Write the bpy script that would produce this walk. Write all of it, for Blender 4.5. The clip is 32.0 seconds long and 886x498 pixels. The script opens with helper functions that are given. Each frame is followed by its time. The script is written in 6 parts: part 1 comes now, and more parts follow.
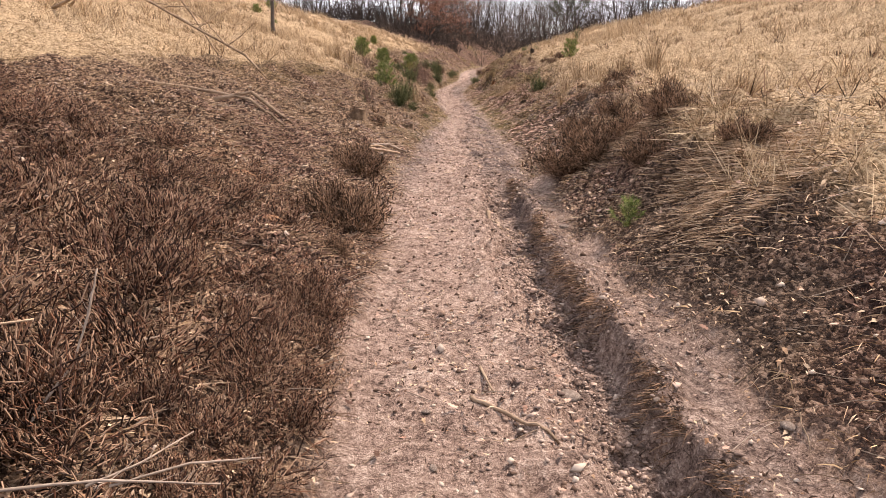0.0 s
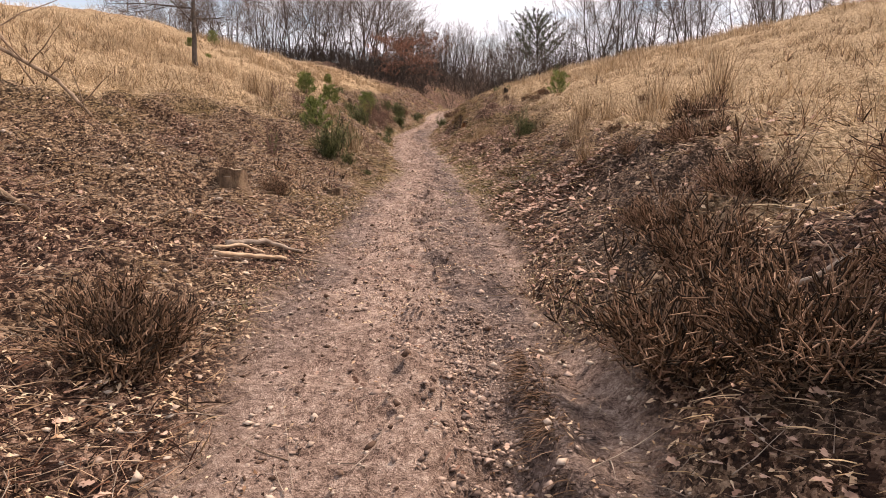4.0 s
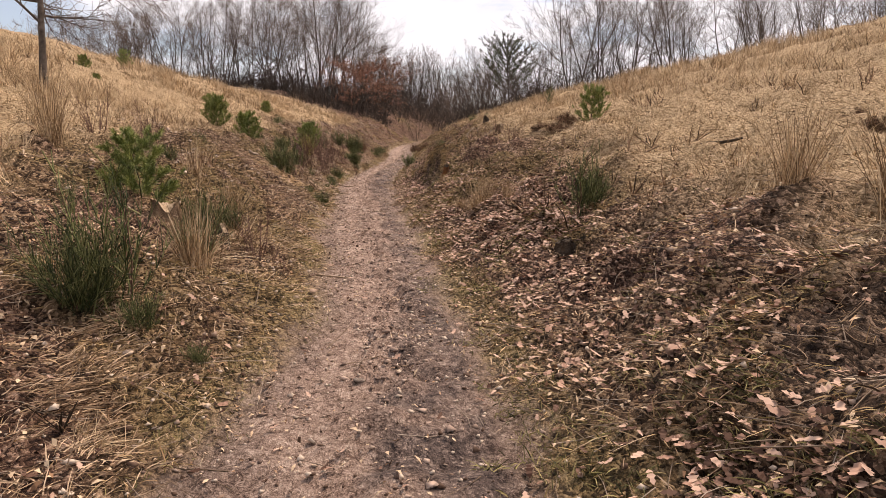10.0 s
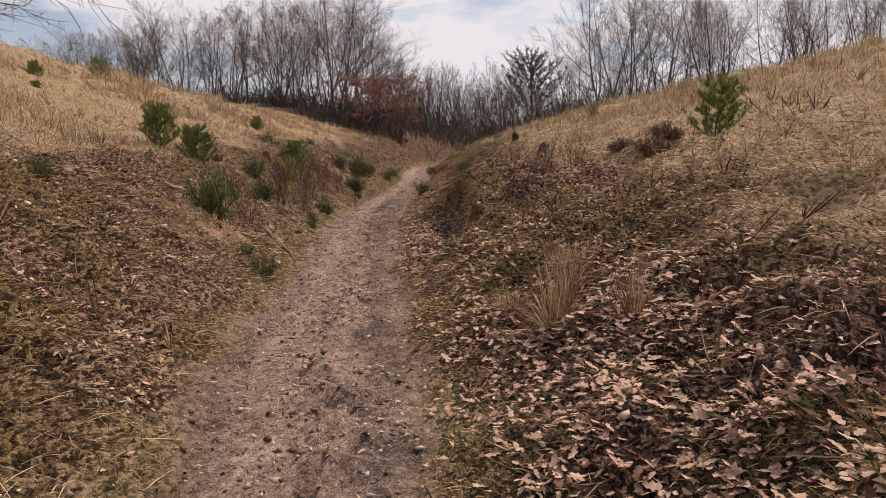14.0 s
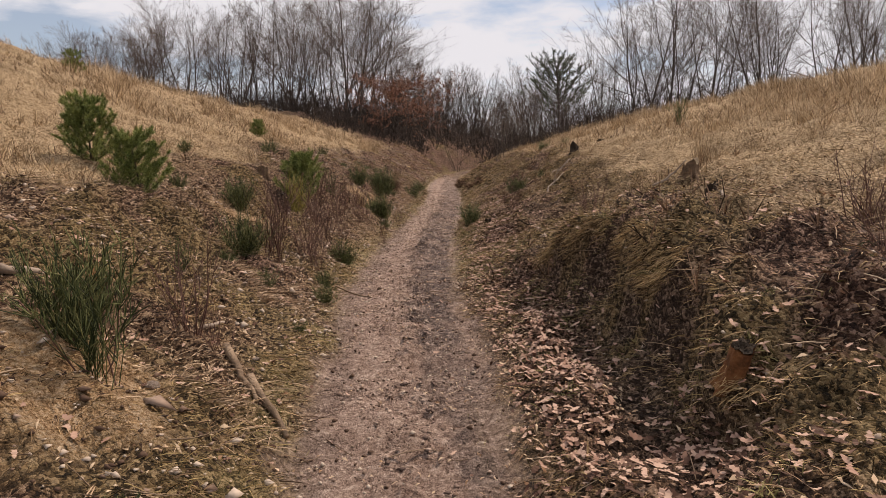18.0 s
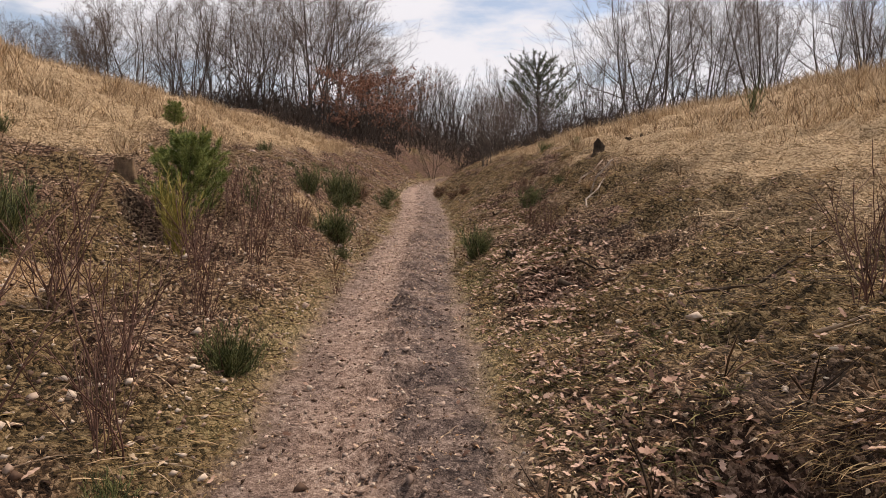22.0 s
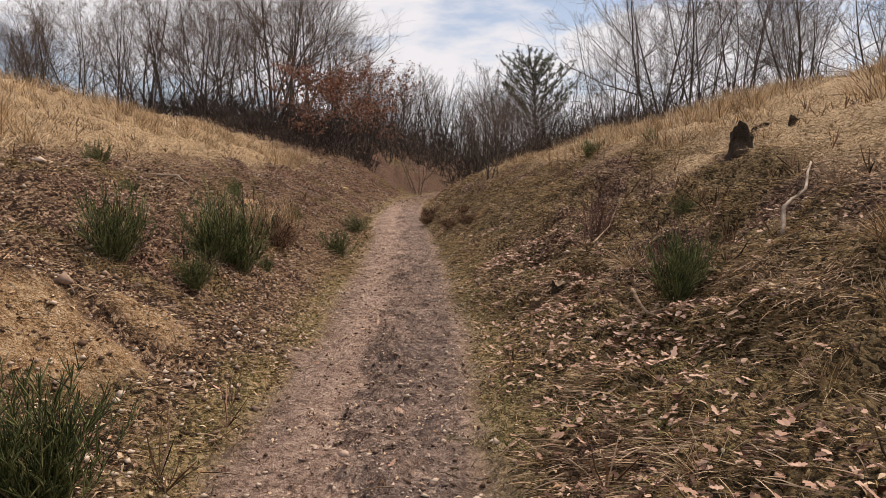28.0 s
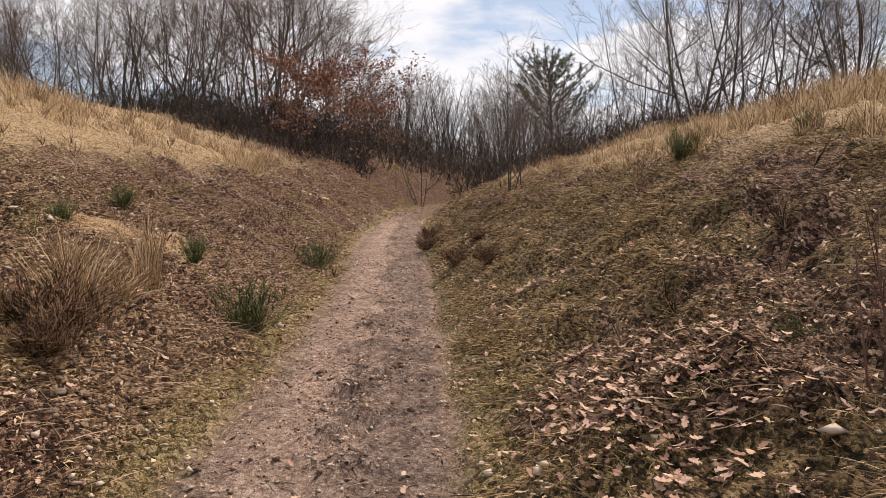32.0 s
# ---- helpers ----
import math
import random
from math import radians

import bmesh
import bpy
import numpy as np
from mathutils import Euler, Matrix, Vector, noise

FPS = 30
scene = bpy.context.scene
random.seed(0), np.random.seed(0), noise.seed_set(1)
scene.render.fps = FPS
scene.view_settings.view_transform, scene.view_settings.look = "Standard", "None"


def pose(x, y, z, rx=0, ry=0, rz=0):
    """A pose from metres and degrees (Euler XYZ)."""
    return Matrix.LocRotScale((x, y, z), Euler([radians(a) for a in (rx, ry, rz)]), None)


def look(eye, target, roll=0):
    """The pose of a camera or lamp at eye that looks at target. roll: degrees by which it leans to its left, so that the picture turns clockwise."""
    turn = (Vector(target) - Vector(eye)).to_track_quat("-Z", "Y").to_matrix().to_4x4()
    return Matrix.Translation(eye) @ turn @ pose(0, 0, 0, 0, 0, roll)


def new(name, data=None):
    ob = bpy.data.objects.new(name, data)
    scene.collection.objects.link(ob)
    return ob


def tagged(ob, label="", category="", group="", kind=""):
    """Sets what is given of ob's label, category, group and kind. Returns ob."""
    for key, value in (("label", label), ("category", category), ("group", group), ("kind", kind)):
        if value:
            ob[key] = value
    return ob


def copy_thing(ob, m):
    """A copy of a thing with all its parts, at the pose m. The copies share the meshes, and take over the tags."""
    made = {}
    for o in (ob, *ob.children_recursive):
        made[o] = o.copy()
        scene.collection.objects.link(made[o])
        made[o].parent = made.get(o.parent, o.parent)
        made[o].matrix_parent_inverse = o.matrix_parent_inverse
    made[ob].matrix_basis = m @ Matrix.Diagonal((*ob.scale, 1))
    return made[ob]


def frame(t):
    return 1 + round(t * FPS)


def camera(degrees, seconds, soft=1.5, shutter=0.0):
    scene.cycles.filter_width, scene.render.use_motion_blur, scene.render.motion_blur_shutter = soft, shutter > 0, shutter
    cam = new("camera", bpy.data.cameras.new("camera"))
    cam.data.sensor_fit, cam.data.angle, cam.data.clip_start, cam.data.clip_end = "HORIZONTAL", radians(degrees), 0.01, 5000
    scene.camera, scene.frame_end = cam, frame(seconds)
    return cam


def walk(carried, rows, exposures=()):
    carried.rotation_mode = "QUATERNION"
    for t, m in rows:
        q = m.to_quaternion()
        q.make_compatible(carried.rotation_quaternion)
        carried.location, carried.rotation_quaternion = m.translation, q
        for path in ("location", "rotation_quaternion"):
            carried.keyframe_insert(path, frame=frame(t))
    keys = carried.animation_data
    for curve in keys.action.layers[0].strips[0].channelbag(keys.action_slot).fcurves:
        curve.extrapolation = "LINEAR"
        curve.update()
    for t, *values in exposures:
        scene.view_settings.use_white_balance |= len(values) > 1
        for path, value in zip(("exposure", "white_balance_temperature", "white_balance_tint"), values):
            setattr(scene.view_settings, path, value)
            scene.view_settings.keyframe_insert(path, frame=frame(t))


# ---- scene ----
cam = camera(66.0, 32.0, soft=0.5)
# seconds, eye x, y, z, tilt, lean, turn
ROUTE = [
    (0.0, -0.000, -0.000, 1.500, 74.36, 0.14, 1.63),
    (0.5, -0.072, 0.742, 1.441, 74.70, -0.03, 1.15),
    (1.0, -0.102, 1.401, 1.453, 75.02, 0.01, 0.59),
    (1.5, -0.092, 2.088, 1.420, 75.50, -0.27, 0.27),
    (2.0, -0.031, 2.717, 1.448, 76.02, -0.24, 0.01),
    (2.5, 0.062, 3.352, 1.378, 76.70, -0.21, -0.30),
    (3.0, 0.183, 4.064, 1.377, 77.25, -0.18, -0.51),
    (3.5, 0.219, 4.784, 1.266, 77.56, 0.01, -0.61),
    (5.5, 0.024, 7.130, 1.381, 79.09, -0.21, -2.08),
    (6.0, 0.032, 7.831, 1.393, 79.41, -0.14, -2.40),
    (6.5, 0.086, 8.480, 1.344, 79.65, -0.16, -2.69),
    (7.0, 0.112, 9.155, 1.334, 79.96, -0.16, -3.00),
    (7.5, 0.131, 9.747, 1.362, 80.05, -0.20, -3.30),
    (8.0, 0.102, 10.415, 1.331, 80.17, -0.11, -3.56),
    (8.5, 0.149, 11.047, 1.344, 80.27, -0.07, -3.95),
    (9.0, 0.150, 11.672, 1.339, 80.28, -0.17, -4.15),
    (9.5, 0.232, 12.368, 1.357, 80.21, -0.25, -4.05),
    (10.0, 0.214, 13.010, 1.331, 80.37, -0.50, -3.70),
    (10.5, 0.204, 13.634, 1.325, 80.53, -0.91, -3.28),
    (11.0, 0.189, 14.256, 1.295, 80.66, -1.00, -3.07),
    (11.5, 0.252, 14.981, 1.290, 80.91, -1.18, -2.97),
    (12.0, 0.238, 15.600, 1.324, 80.94, -1.06, -2.87),
    (12.5, 0.275, 16.248, 1.310, 81.24, -1.13, -2.77),
    (13.0, 0.352, 16.844, 1.336, 81.53, -0.99, -2.67),
    (13.5, 0.410, 17.459, 1.358, 81.88, -0.85, -2.55),
    (14.0, 0.451, 18.050, 1.363, 81.99, -0.59, -2.13),
    (14.5, 0.458, 18.671, 1.368, 82.10, -0.36, -1.11),
    (15.0, 0.490, 19.260, 1.343, 82.37, -0.29, -0.20),
    (15.5, 0.494, 19.841, 1.373, 82.65, -0.36, -0.01),
    (17.5, -0.186, 22.365, 1.570, 82.46, -0.07, -0.80),
    (18.0, -0.311, 23.040, 1.572, 82.52, -0.13, -1.22),
    (18.5, -0.392, 23.707, 1.609, 82.51, -0.21, -1.44),
    (19.0, -0.371, 24.340, 1.563, 82.60, 0.27, -1.75),
    (19.5, -0.300, 25.062, 1.468, 82.58, 0.75, -1.83),
    (20.0, -0.202, 25.791, 1.410, 82.58, 0.84, -2.09),
    (20.5, -0.285, 26.486, 1.419, 82.68, 0.89, -2.44),
    (21.0, -0.327, 27.194, 1.439, 82.88, 0.61, -3.00),
    (21.5, -0.460, 27.843, 1.451, 82.97, 0.66, -3.44),
    (22.0, -0.510, 28.532, 1.392, 83.20, 0.80, -3.94),
    (22.5, -0.513, 29.205, 1.381, 83.52, 1.07, -4.45),
    (23.0, -0.395, 29.903, 1.427, 83.52, 1.08, -4.76),
    (23.5, -0.372, 30.609, 1.394, 83.38, 1.22, -4.90),
    (24.0, -0.363, 31.327, 1.378, 83.29, 1.18, -5.03),
    (24.5, -0.381, 32.010, 1.381, 83.34, 1.08, -5.09),
    (25.0, -0.378, 32.689, 1.420, 83.45, 1.13, -5.07),
    (25.5, -0.437, 33.338, 1.419, 83.55, 1.08, -5.21),
    (27.5, -0.089, 36.003, 1.444, 84.07, -0.29, -4.93),
    (28.0, -0.054, 36.653, 1.457, 84.21, -0.42, -4.94),
    (28.5, -0.017, 37.273, 1.470, 84.10, -0.51, -4.95),
    (29.0, -0.054, 37.967, 1.462, 83.95, -0.42, -4.99),
    (29.5, 0.007, 38.653, 1.459, 83.96, -0.43, -5.05),
    (30.0, 0.031, 39.349, 1.461, 84.19, -0.40, -4.92),
    (30.5, 0.141, 40.042, 1.480, 84.32, -0.37, -4.84),
    (31.0, 0.211, 40.708, 1.478, 84.40, -0.13, -4.67),
    (31.5, 0.353, 41.394, 1.472, 84.65, 0.09, -4.52),
    (32.0, 0.447, 42.018, 1.477, 84.97, 0.29, -4.42),
]
walk(cam, [(t, pose(x, y, z, rx, 0, rz) @ pose(0, 0, 0, 0, 0, lean)) for t, x, y, z, rx, lean, rz in ROUTE], [(0, 0.48, 6450, 19), (3, 0.26, 6600, 20), (6, -0.15, 6800, 21), (7, -0.32, 6750, 20), (8, -0.32, 6700, 19), (9, -0.15, 6750, 19), (12, 0.05, 6750, 18), (13, -0.1, 6750, 18), (14, -0.4, 6650, 17), (15.5, -0.45, 6600, 16), (18, -0.4, 6600, 16), (19, -0.17, 6650, 16), (21, -0.12, 6650, 16), (22, -0.26, 6600, 16), (24, -0.36, 6600, 16), (25, -0.16, 6650, 16), (28, -0.3, 6650, 15), (29, -0.18, 6600, 14), (30, -0.18, 6600, 14), (32, -0.1, 6600, 14)])

# ---- light ----
world = bpy.data.worlds.new("overcast_sky")
scene.world = world
world.use_nodes = True
wn, wl = world.node_tree.nodes, world.node_tree.links
wn.clear()
SUN_UP, SUN_TURN = radians(51), radians(48)
sky = wn.new("ShaderNodeTexSky")
sky.sky_type, sky.sun_disc = "NISHITA", False
sky.sun_elevation, sky.sun_rotation = SUN_UP, SUN_TURN
sky.air_density, sky.dust_density = 1.0, 0.6
bright = wn.new("ShaderNodeVectorMath")
bright.operation = "SCALE"
bright.inputs["Scale"].default_value = 1.7
coords = wn.new("ShaderNodeTexCoord")
stretch = wn.new("ShaderNodeMapping")
stretch.inputs["Scale"].default_value = (1.6, 1.6, 5.0)
clouds = wn.new("ShaderNodeTexNoise")
clouds.inputs["Scale"].default_value, clouds.inputs["Detail"].default_value, clouds.inputs["Roughness"].default_value = 2.2, 7, 0.55
cover = wn.new("ShaderNodeValToRGB")
cover.color_ramp.elements[0].position, cover.color_ramp.elements[1].position = 0.4, 0.52
cover.color_ramp.elements[0].color = (0.22, 0.22, 0.22, 1)
thick = wn.new("ShaderNodeMix")
thick.data_type = "RGBA"
thick.inputs["B"].default_value = (14.6, 14.7, 15.0, 1)
backing = wn.new("ShaderNodeBackground")
backing.inputs["Strength"].default_value = 0.072
wout = wn.new("ShaderNodeOutputWorld")
wl.new(coords.outputs["Generated"], stretch.inputs["Vector"])
wl.new(stretch.outputs["Vector"], clouds.inputs["Vector"])
wl.new(clouds.outputs["Fac"], cover.inputs["Fac"])
wl.new(cover.outputs["Color"], thick.inputs["Factor"])
wl.new(sky.outputs["Color"], bright.inputs[0])
wl.new(bright.outputs["Vector"], thick.inputs["A"])
wl.new(thick.outputs["Result"], backing.inputs["Color"])
wl.new(backing.outputs["Background"], wout.inputs["Surface"])
sun = new("sun", bpy.data.lights.new("sun", "SUN"))
sun.data.energy, sun.data.angle, sun.data.color = 5.0, radians(5), (1.0, 0.85, 0.68)
sun.matrix_world = look((40 * math.sin(SUN_TURN) * math.cos(SUN_UP), 40 * math.cos(SUN_TURN) * math.cos(SUN_UP), 40 * math.sin(SUN_UP)), (0, 0, 0))
tagged(sun, "soft sun behind thin cloud", "sun")


# ---- helpers of the scene ----
rng = np.random.default_rng(7)


def lattice(ix, iy, seed):
    h = (ix.astype(np.int64) * 374761393 + iy.astype(np.int64) * 668265263 + seed * 974634777) & 0xFFFFFFFF
    h = ((h ^ (h >> 13)) * 1274126177) & 0xFFFFFFFF
    return ((h ^ (h >> 16)) & 0xFFFFFF) / 0xFFFFFF


def grain(x, y, size, seed=0):
    """Smooth value noise from 0 to 1, one bump about every size metres."""
    u, v = np.asarray(x) / size, np.asarray(y) / size
    iu, iv = np.floor(u), np.floor(v)
    fu, fv = u - iu, v - iv
    fu, fv = fu * fu * (3 - 2 * fu), fv * fv * (3 - 2 * fv)
    a, b = lattice(iu, iv, seed), lattice(iu + 1, iv, seed)
    c, d = lattice(iu, iv + 1, seed), lattice(iu + 1, iv + 1, seed)
    return (a * (1 - fu) + b * fu) * (1 - fv) + (c * (1 - fu) + d * fu) * fv


def rough(x, y, size, seed=0, octaves=3):
    total, weight = 0.0, 0.0
    for k in range(octaves):
        total = total + grain(x, y, size / 2 ** k, seed + k) / 2 ** k
        weight += 1 / 2 ** k
    return total / weight


def ramp(v, lo, hi):
    t = np.clip((v - lo) / (hi - lo), 0, 1)
    return t * t * (3 - 2 * t)


# ---- the lie of the land ----
EDGE_Y = [-30, 0, 2.5, 5, 7, 10, 14, 16.5, 18.2, 19.3, 21, 23, 26, 30, 35, 40, 45, 50, 60, 66, 70, 74, 80, 120]
EDGE_LEFT = [-0.45, -0.45, -0.5, -0.58, -0.68, -0.82, -0.76, -0.56, -0.34, -0.42, -0.62, -0.84, -0.95, -1.27, -1.2, -0.95, -0.6, -0.45, -0.25, 0.15, 0.7, 1.9, 4.5, 20]
EDGE_RIGHT = [1.65, 1.6, 1.42, 1.1, 0.95, 0.86, 0.76, 0.68, 0.62, 0.58, 0.5, 0.36, 0.12, 0.04, 0.12, 0.42, 0.82, 0.98, 1.3, 1.55, 2.0, 3.2, 6.2, 22]
RISE_Y = [-30, 50, 57, 65, 76, 95, 140]
RISE_Z = [-0.05, -0.05, 0.08, 0.3, 0.7, 1.3, 2.4]
AWAY = np.array([0, 0.5, 1.0, 1.5, 2.2, 3.2, 4.5, 6.5, 10, 18, 45, 200])
BANK_LEFT = [
    (-5, 0.20, 0.41, 0.59, 0.81, 1.07, 1.42, 1.97, 2.97, 4.98),
    (8.5, 0.08, 0.26, 0.48, 0.76, 1.02, 1.38, 1.93, 2.88, 4.98),
    (12.5, 0.13, 0.36, 0.58, 0.86, 1.1, 1.42, 1.95, 2.95, 5.0),
    (15.5, 0.08, 0.24, 0.42, 0.66, 1.15, 1.5, 2.05, 3.0, 5.1),
    (18.5, 0.2, 0.42, 0.68, 0.95, 1.32, 1.64, 2.15, 3.05, 5.15),
    (21, 0.28, 0.52, 0.8, 1.12, 1.44, 1.72, 2.2, 3.1, 5.2),
    (26, 0.32, 0.53, 0.79, 1.18, 1.5, 1.78, 2.23, 3.1, 5.28),
    (32, 0.29, 0.5, 0.7, 1.15, 1.5, 1.73, 2.3, 3.3, 5.38),
    (40, 0.23, 0.58, 0.86, 1.25, 1.54, 1.92, 2.6, 3.62, 5.75),
    (46, 0.19, 0.56, 0.91, 1.28, 1.65, 2.02, 2.78, 3.98, 6.18),
    (53, 0.26, 0.48, 0.69, 0.92, 1.32, 1.92, 2.78, 4.08, 6.28),
    (61, 0.42, 0.77, 1.05, 1.35, 1.83, 2.3, 2.96, 4.17, 6.17),
    (71, 0.78, 1.2, 1.6, 2.1, 2.5, 2.8, 3.35, 4.3, 5.6),
]
BANK_RIGHT = [
    (-5, 0.28, 0.54, 0.74, 0.91, 1.05, 1.24, 1.54, 2.33, 4.63),
    (6.5, 0.36, 0.84, 0.98, 1.05, 1.16, 1.29, 1.59, 2.43, 4.73),
    (11.5, 0.32, 0.74, 0.97, 1.06, 1.17, 1.33, 1.6, 2.47, 4.76),
    (14.2, 0.2, 0.53, 0.92, 1.08, 1.2, 1.37, 1.62, 2.5, 4.8),
    (17.6, 0.14, 0.36, 0.56, 0.92, 1.18, 1.4, 1.75, 2.65, 4.9),
    (20, 0.15, 0.35, 0.55, 0.9, 1.24, 1.48, 1.87, 2.82, 5.02),
    (24, 0.22, 0.44, 0.68, 1.0, 1.36, 1.62, 2.0, 2.92, 5.12),
    (27, 0.24, 0.62, 1.0, 1.17, 1.36, 1.62, 2.05, 2.95, 5.15),
    (29, 0.26, 0.86, 1.1, 1.24, 1.36, 1.62, 2.12, 3.02, 5.22),
    (31, 0.2, 0.5, 0.8, 1.08, 1.3, 1.62, 2.15, 3.05, 5.22),
    (33.5, 0.14, 0.3, 0.48, 0.76, 1.2, 1.62, 2.2, 3.1, 5.25),
    (37, 0.2, 0.42, 0.57, 0.8, 1.27, 1.75, 2.31, 3.21, 5.31),
    (42, 0.2, 0.38, 0.56, 0.9, 1.45, 1.98, 2.5, 3.4, 5.31),
    (45, 0.27, 0.44, 0.66, 1.02, 1.57, 2.11, 2.61, 3.51, 5.31),
    (50, 0.38, 0.71, 1.02, 1.41, 1.88, 2.26, 2.81, 3.71, 5.41),
    (61, 0.55, 0.9, 1.2, 1.54, 1.92, 2.31, 2.9, 3.7, 5.4),
]


def bank(away, y, rows):
    """Height on a bank, by the distance from the track's edge."""
    ys = np.array([r[0] for r in rows], float)
    hs = np.array([r[1:] for r in rows], float)
    hs = np.concatenate([np.interp(ys, RISE_Y, RISE_Z)[:, None], hs, hs[:, -1:] + 1.2, hs[:, -1:] + 1.5], 1)
    k = np.clip(np.searchsorted(ys, y) - 1, 0, len(ys) - 2)
    f = np.clip((y - ys[k]) / (ys[k + 1] - ys[k]), 0, 1)
    f = f * f * (3 - 2 * f)
    j = np.clip(np.searchsorted(AWAY, away, side="right") - 1, 0, len(AWAY) - 2)
    g = np.clip((away - AWAY[j]) / (AWAY[j + 1] - AWAY[j]), 0, 1)
    lo = hs[k, j] * (1 - g) + hs[k, j + 1] * g
    hi = hs[k + 1, j] * (1 - g) + hs[k + 1, j + 1] * g
    return lo * (1 - f) + hi * f


def edges(y):
    return np.interp(y, EDGE_Y, EDGE_LEFT), np.interp(y, EDGE_Y, EDGE_RIGHT)


def scarp(y):
    """How far the right bank is cut steep at y, and how far its lip lies from the track."""
    return ramp(y, 25.4, 26.4) * (1 - ramp(y, 29.6, 31.2)), 1.08 + (rough(y, y * 0 + 9, 0.9, 311) - 0.5) * 0.34 - 0.3 * ramp(y, 29, 31)


def gully_lip(y):
    """Where the lip of the gully runs beside the first stretch."""
    return np.interp(y, [0, 2.4, 3.9, 5.2, 7.6, 9.5], [1.08, 1.0, 0.86, 0.77, 0.68, 0.63]) + (rough(y, y * 0, 0.7, 81) - 0.5) * 0.14


def land(x, y, detail=True):
    """Height of the ground at x, y."""
    x, y = np.broadcast_arrays(np.asarray(x, float), np.asarray(y, float))
    le, ri = edges(y)
    wob = (rough(y, y * 0 + 3, 1.6, 5) - 0.5) * 0.24
    dl, dr = le + wob - x, x - ri - wob
    base = np.interp(y, RISE_Y, RISE_Z)
    z = np.where(dl > 0, bank(np.maximum(dl, 0), y, BANK_LEFT), np.where(dr > 0, bank(np.maximum(dr, 0), y, BANK_RIGHT), base))
    if not detail:
        return z
    off = np.maximum(np.maximum(dl, dr), 0)
    on = off <= 0
    wide = np.minimum(off / 1.2, 1.0)
    z = z + wide * ((rough(x, y, 1.4, 11) - 0.5) * 0.3 + (rough(x, y, 0.42, 21) - 0.5) * 0.48 + (rough(x, y, 0.2, 31, 2) - 0.5) * 0.09)
    z = z + ramp(off, 6, 20) * (rough(x, y, 7.0, 41) - 0.5) * 0.7
    # the worn track: a smooth side, a rough crown and a lower right side
    side = np.clip((x - le) / np.maximum(ri - le, 0.1), 0, 1)
    crown = np.exp(-((side - 0.55) / 0.16) ** 2)
    z = z + np.where(on, (0.35 + crown) * (0.015 + 0.2 * (rough(x, y * 1.6, 0.22, 51) - 0.45)) + (grain(x, y, 0.13, 61) - 0.5) * 0.04 + (rough(x, y, 0.9, 71) - 0.5) * 0.05, 0)
    # a scarp of dark earth under an overhanging turf lip
    cut, lip = scarp(y)
    z = z + cut * (0.1 * ramp(dr, lip - 0.05, lip + 0.02) * (1 - ramp(dr, lip + 0.3, lip + 1.0)) - 0.33 * ramp(dr, lip - 0.75, lip - 0.25) * (1 - ramp(dr, lip - 0.1, lip + 0.02)))
    # a washed-out gully under a ragged lip beside the first stretch
    near = ramp(-y, -9.8, -7.0)
    u = gully_lip(y) - x + (rough(x, y, 0.18, 83) - 0.5) * 0.12
    z = z - near * (0.2 + 0.1 * (rough(x, y, 0.2, 87) - 0.5)) * ramp(u, 0.0, 0.08) * (1 - ramp(u, 0.24, 0.62))
    z = z + near * (0.05 + 0.1 * (rough(x, y, 0.25, 85) - 0.4)) * np.exp(-((u + 0.05) / 0.08) ** 2)
    return z


